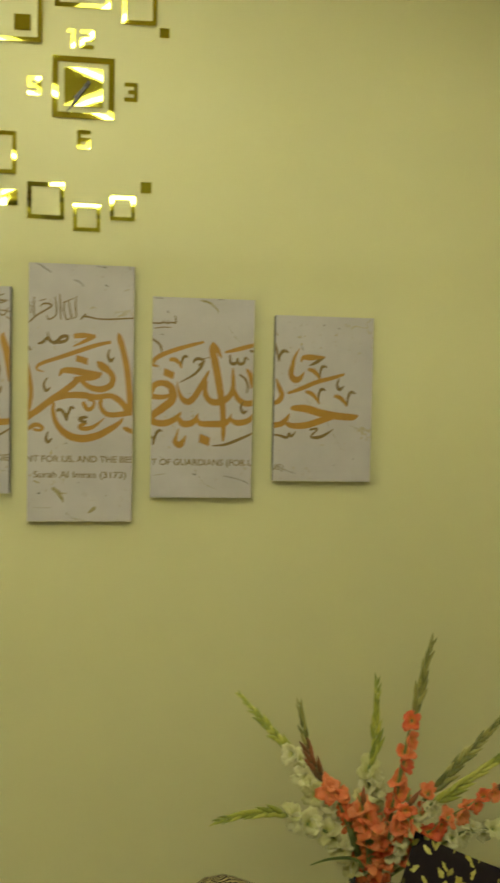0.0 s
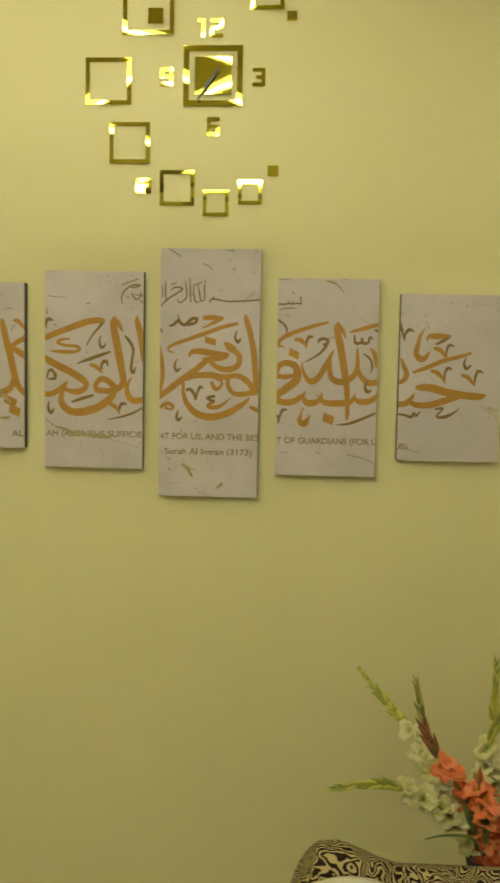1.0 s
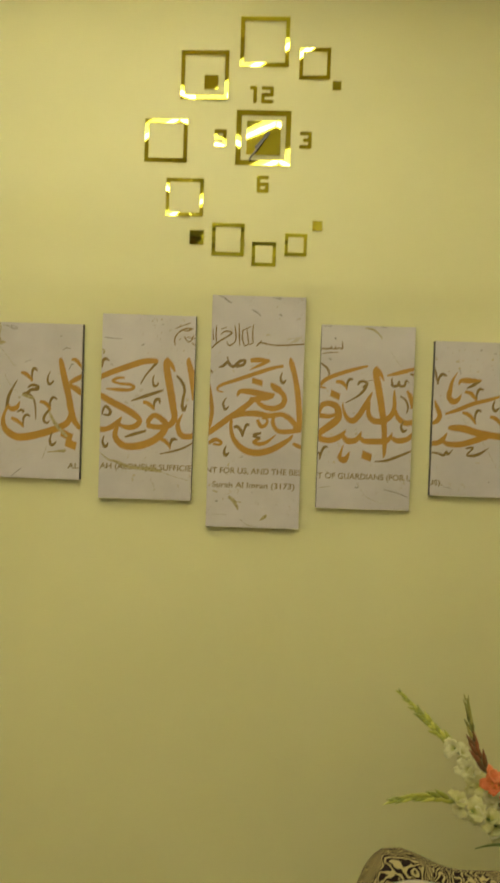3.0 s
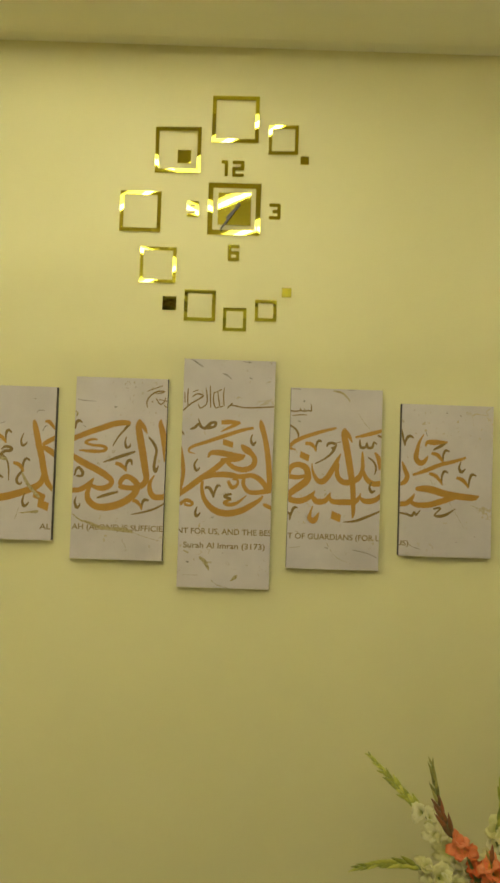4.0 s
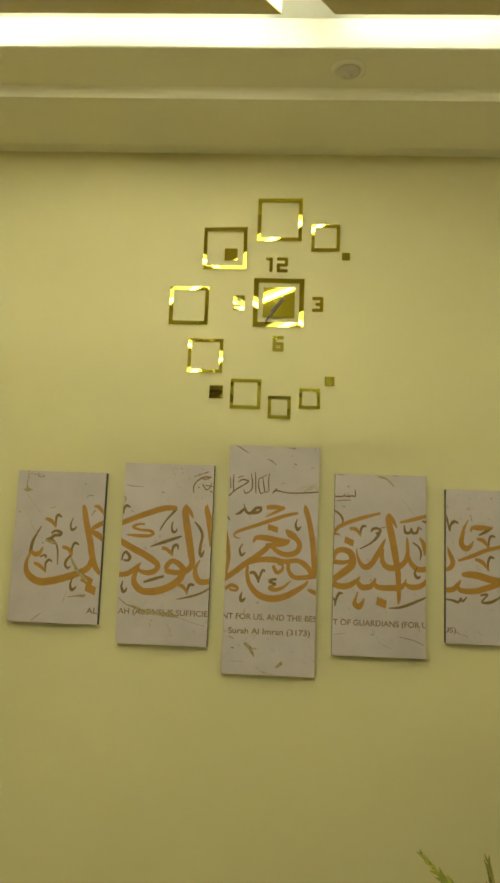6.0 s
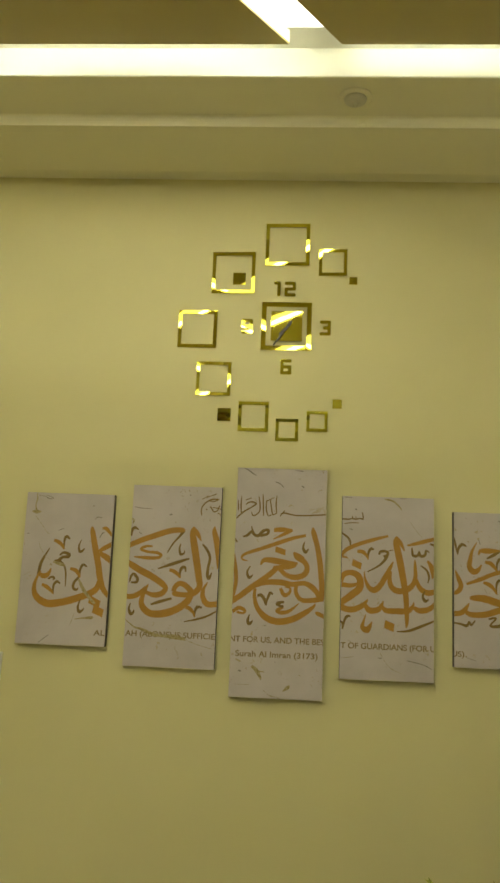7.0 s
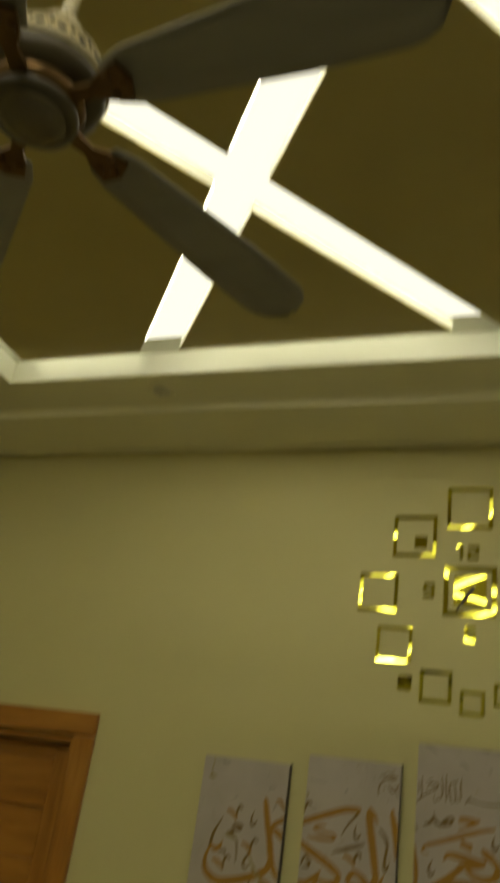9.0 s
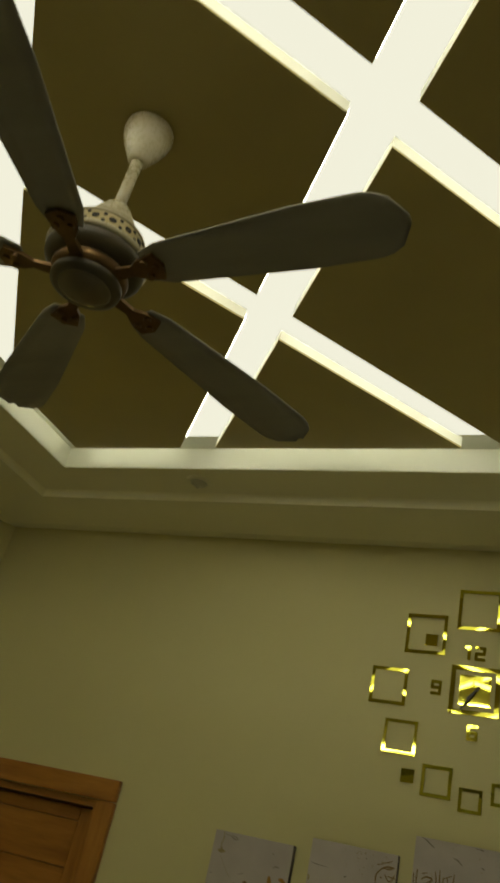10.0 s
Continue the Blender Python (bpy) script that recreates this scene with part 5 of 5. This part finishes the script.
def petal_mesh(seed, size):
    """A ruffled open floret that faces z: six petals round a throat."""
    r = random.Random(seed)
    bm = bmesh.new()
    feet = []
    for k in range(6):
        a = math.radians(60 * k + r.uniform(-9, 9))
        wide = size * r.uniform(0.28, 0.40)
        lengthy = size * r.uniform(0.85, 1.1)
        flare = r.uniform(0.35, 0.85)
        rows = []
        for i in range(6):
            s = i / 5
            half = wide * math.sin(math.pi * min(0.12 + 0.74 * s, 1.0)) ** 0.8
            out = size * 0.06 + lengthy * (s ** 1.15) * flare
            up = lengthy * (0.75 * s - 0.35 * s ** 3) * (1.25 - 0.5 * flare)
            rows.append([bm.verts.new((out * math.cos(a) - j * half * math.sin(a), out * math.sin(a) + j * half * math.cos(a),
                                       up + size * 0.10 * abs(j) + r.uniform(-1, 1) * size * 0.12 * s)) for j in (-1, -0.4, 0.4, 1)])
        feet.append(rows[0])
        for p, q in zip(rows, rows[1:]):
            for j in range(3):
                bm.faces.new((p[j], p[j + 1], q[j + 1], q[j]))
    bmesh.ops.recalc_face_normals(bm, faces=bm.faces)
    bmesh.ops.solidify(bm, geom=bm.faces[:], thickness=0.0008)
    throat = bm.verts.new((0, 0, -0.1 * size))
    for k in range(6):
        for j in range(3):
            bm.faces.new((throat, feet[k][j + 1], feet[k][j]))
        bm.faces.new((throat, feet[(k + 1) % 6][0], feet[k][3]))
    return bm


def shared(bm, name, material):
    me = bpy.data.meshes.new(name)
    bm.to_mesh(me)
    bm.free()
    for p in me.polygons:
        p.use_smooth = True
    me.materials.append(material)
    return me


FLORETS = {c: [shared(petal_mesh(10 * k + len(c), 0.040), "floret", m) for k in range(5)] for c, m in (("orange", PETAL_O), ("ivory", PETAL_W))}


def bud_mesh(material):
    bm = bmesh.new()
    lathe([(0.0018, 0), (0.0052, 0.007), (0.0064, 0.016), (0.0052, 0.029), (0.0026, 0.043), (0.0004, 0.052)], 8, bm)
    return shared(bm, "bud", material)


BUDS = {"green": bud_mesh(BUD), "dull": bud_mesh(BUD_DULL), "red": bud_mesh(BUD_RED)}
flower_rng = random.Random(21)


def gladiolus(colour, pts, open_from, open_to, bud_kind, label, size=1.0, step=0.030):
    """A flower spike from tip to foot; florets open between two shares of its length, buds above."""
    t = thing("gladiolus", (VX, VY, 0.80), label, "flower", "gladioli in the vase")
    base = Vector((VX, VY, 0.80))
    line = spline([Vector(p) - base for p in pts], 8)
    n = len(line) - 1
    tube_bm = bmesh.new()
    tube(tube_bm, line, [0.0012 + 0.0036 * min(i / n * 1.6, 1) for i in range(n + 1)], 7)
    part("stem", tube_bm, STEM, t, smooth=True)
    lengths = [0.0]
    for a, b in zip(line, line[1:]):
        lengths.append(lengths[-1] + (b - a).length)
    total = lengths[-1]
    d, side = 0.004, 1

    def at(dist):
        for i in range(n):
            if lengths[i + 1] >= dist:
                f = (dist - lengths[i]) / max(lengths[i + 1] - lengths[i], 1e-6)
                return line[i].lerp(line[i + 1], f), (line[i] - line[i + 1]).normalized()
        return line[-1], (line[-2] - line[-1]).normalized()

    while d < total * open_to:
        p, up = at(d)
        out = up.cross(Vector((0, 1, 0))).normalized() * side
        out = (out + Vector((0, -1, 0)) * flower_rng.uniform(0.2, 1.1)).normalized()
        if d < total * open_from:
            k = 0.44 + 0.66 * d / (total * open_from)
            ob = new("bud", BUDS["green" if bud_kind == "green" and colour == "ivory" else "dull" if d < total * open_from * 0.55 or bud_kind == "green" else bud_kind])
            aim = (up * 1.0 + out * flower_rng.uniform(0.10, 0.40)).normalized()
            p = p + out * 0.002 * k
            d += 0.0108 * (0.5 + k * 0.6)
        else:
            k = size * flower_rng.uniform(0.75, 1.12)
            ob = new("floret", flower_rng.choice(FLORETS[colour]))
            aim = (out + up * 0.4 + Vector((flower_rng.uniform(-0.5, 0.5), flower_rng.uniform(-1.1, -0.2), flower_rng.uniform(0.1, 0.9)))).normalized()
            d += step * flower_rng.uniform(0.7, 1.1)
        ob.parent = t
        m = aim.to_track_quat("Z", "Y").to_matrix().to_4x4() @ Matrix.Rotation(flower_rng.uniform(0, 6.28), 4, "Z") @ Matrix.Diagonal((k, k, k, 1))
        ob.matrix_local = Matrix.Translation(p) @ m
        side = -side


FOOT = (VX, VY, 0.72)
gladiolus("ivory", [(0.455, -0.277, 1.063), (0.511, -0.419, 1.028), (0.565, -0.561, 1.002), (0.583, -0.644, 0.976), (0.649, -0.680, 0.905), FOOT], 0.40, 0.80, "green", "gladiolus spike leaning to the wall, yellow-green buds over ivory florets", 0.95, 0.026)
gladiolus("ivory", [(0.354, -0.76, 0.963), (0.419, -0.75, 0.970), (0.492, -0.73, 0.960), (0.554, -0.72, 0.928), (0.639, -0.70, 0.870), FOOT], 0.34, 0.86, "green", "gladiolus spike lying out sideways with ivory florets", 1.05, 0.026)
gladiolus("orange", [(0.536, -0.72, 1.198), (0.557, -0.72, 1.098), (0.590, -0.72, 1.028), (0.664, -0.715, 0.925), FOOT], 0.36, 0.95, "red", "gladiolus spike with dark buds over orange florets", 0.95, 0.024)
gladiolus("ivory", [(0.715, -0.70, 1.239), (0.714, -0.70, 1.088), (0.703, -0.70, 1.037), (0.709, -0.69, 0.959), FOOT], 0.38, 0.85, "green", "upright gladiolus spike with green buds over ivory florets", 1.15, 0.024)
gladiolus("orange", [(0.834, -0.72, 1.333), (0.798, -0.72, 1.180), (0.777, -0.72, 1.077), (0.762, -0.71, 0.973), FOOT], 0.29, 0.95, "green", "tall gladiolus spike with orange florets", 0.85, 0.038)
gladiolus("orange", [(1.069, -0.68, 1.180), (1.009, -0.69, 1.131), (0.895, -0.70, 1.024), (0.818, -0.70, 0.936), FOOT], 0.52, 0.98, "green", "leaning gladiolus spike with orange florets among buds", 0.7)
gladiolus("ivory", [(1.129, -0.72, 1.130), (1.011, -0.72, 1.065), (0.896, -0.72, 0.991), (0.819, -0.71, 0.923), FOOT], 0.55, 0.95, "green", "leaning gladiolus spike with pale green buds and ivory florets", 1.0)
gladiolus("orange", [(1.099, -0.74, 1.050), (0.999, -0.74, 1.002), (0.919, -0.73, 0.950), (0.829, -0.71, 0.880), FOOT], 0.25, 0.80, "red", "low leaning gladiolus spike with orange florets", 0.8)
gladiolus("ivory", [(1.139, -0.74, 0.935), (1.017, -0.73, 0.901), (0.900, -0.72, 0.881), FOOT], 0.20, 0.75, "green", "low gladiolus spike with ivory florets", 0.85)
gladiolus("orange", [(0.669, -0.76, 0.995), (0.684, -0.75, 0.940), (0.709, -0.72, 0.870), FOOT], 0.05, 0.98, "red", "short gladiolus with crowded orange florets", 1.0, 0.022)
gladiolus("orange", [(0.779, -0.75, 0.985), (0.766, -0.74, 0.926), (0.749, -0.71, 0.860), FOOT], 0.05, 0.98, "red", "short gladiolus with crowded orange florets", 1.0, 0.022)
gladiolus("orange", [(0.715, -0.72, 0.940), (0.712, -0.71, 0.880), (0.722, -0.69, 0.830), FOOT], 0.03, 0.98, "red", "short gladiolus with crowded orange florets", 0.9, 0.020)
gladiolus("ivory", [(0.790, -0.74, 0.930), (0.770, -0.72, 0.870), FOOT], 0.03, 0.85, "green", "short gladiolus with ivory florets at the rim", 0.9, 0.028)


def sword_leaf(pts, width):
    line = spline([Vector(p) for p in pts], 8)
    bm = bmesh.new()
    prev = None
    last = len(line) - 1
    for i, p in enumerate(line):
        d = (line[min(i + 1, last)] - line[max(i - 1, 0)]).normalized()
        n = d.cross(Vector((0, 1, 0))).normalized()
        w = width * math.sin(math.pi * (0.12 + 0.86 * i / last)) ** 0.7 / 2
        row = [bm.verts.new(p - n * w), bm.verts.new(p + Vector((0, -0.003, 0))), bm.verts.new(p + n * w)]
        if prev:
            bm.faces.new((prev[0], prev[1], row[1], row[0]))
            bm.faces.new((prev[1], prev[2], row[2], row[1]))
        prev = row
    bmesh.ops.solidify(bm, geom=bm.faces[:], thickness=0.0008)
    tagged(part("sword_leaf", bm, STEM, smooth=True), "narrow green gladiolus leaf in the vase", "leaf", "leaves in the vase")


sword_leaf([FOOT, (0.674, -0.72, 0.860), (0.646, -0.73, 0.940), (0.626, -0.73, 0.978)], 0.016)
sword_leaf([FOOT, (0.674, -0.74, 0.846), (0.614, -0.75, 0.862), (0.559, -0.76, 0.856)], 0.008)
sword_leaf([FOOT, (0.749, -0.72, 0.880), (0.759, -0.73, 0.950)], 0.018)
sword_leaf([FOOT, (0.699, -0.74, 0.870), (0.684, -0.75, 0.930)], 0.020)
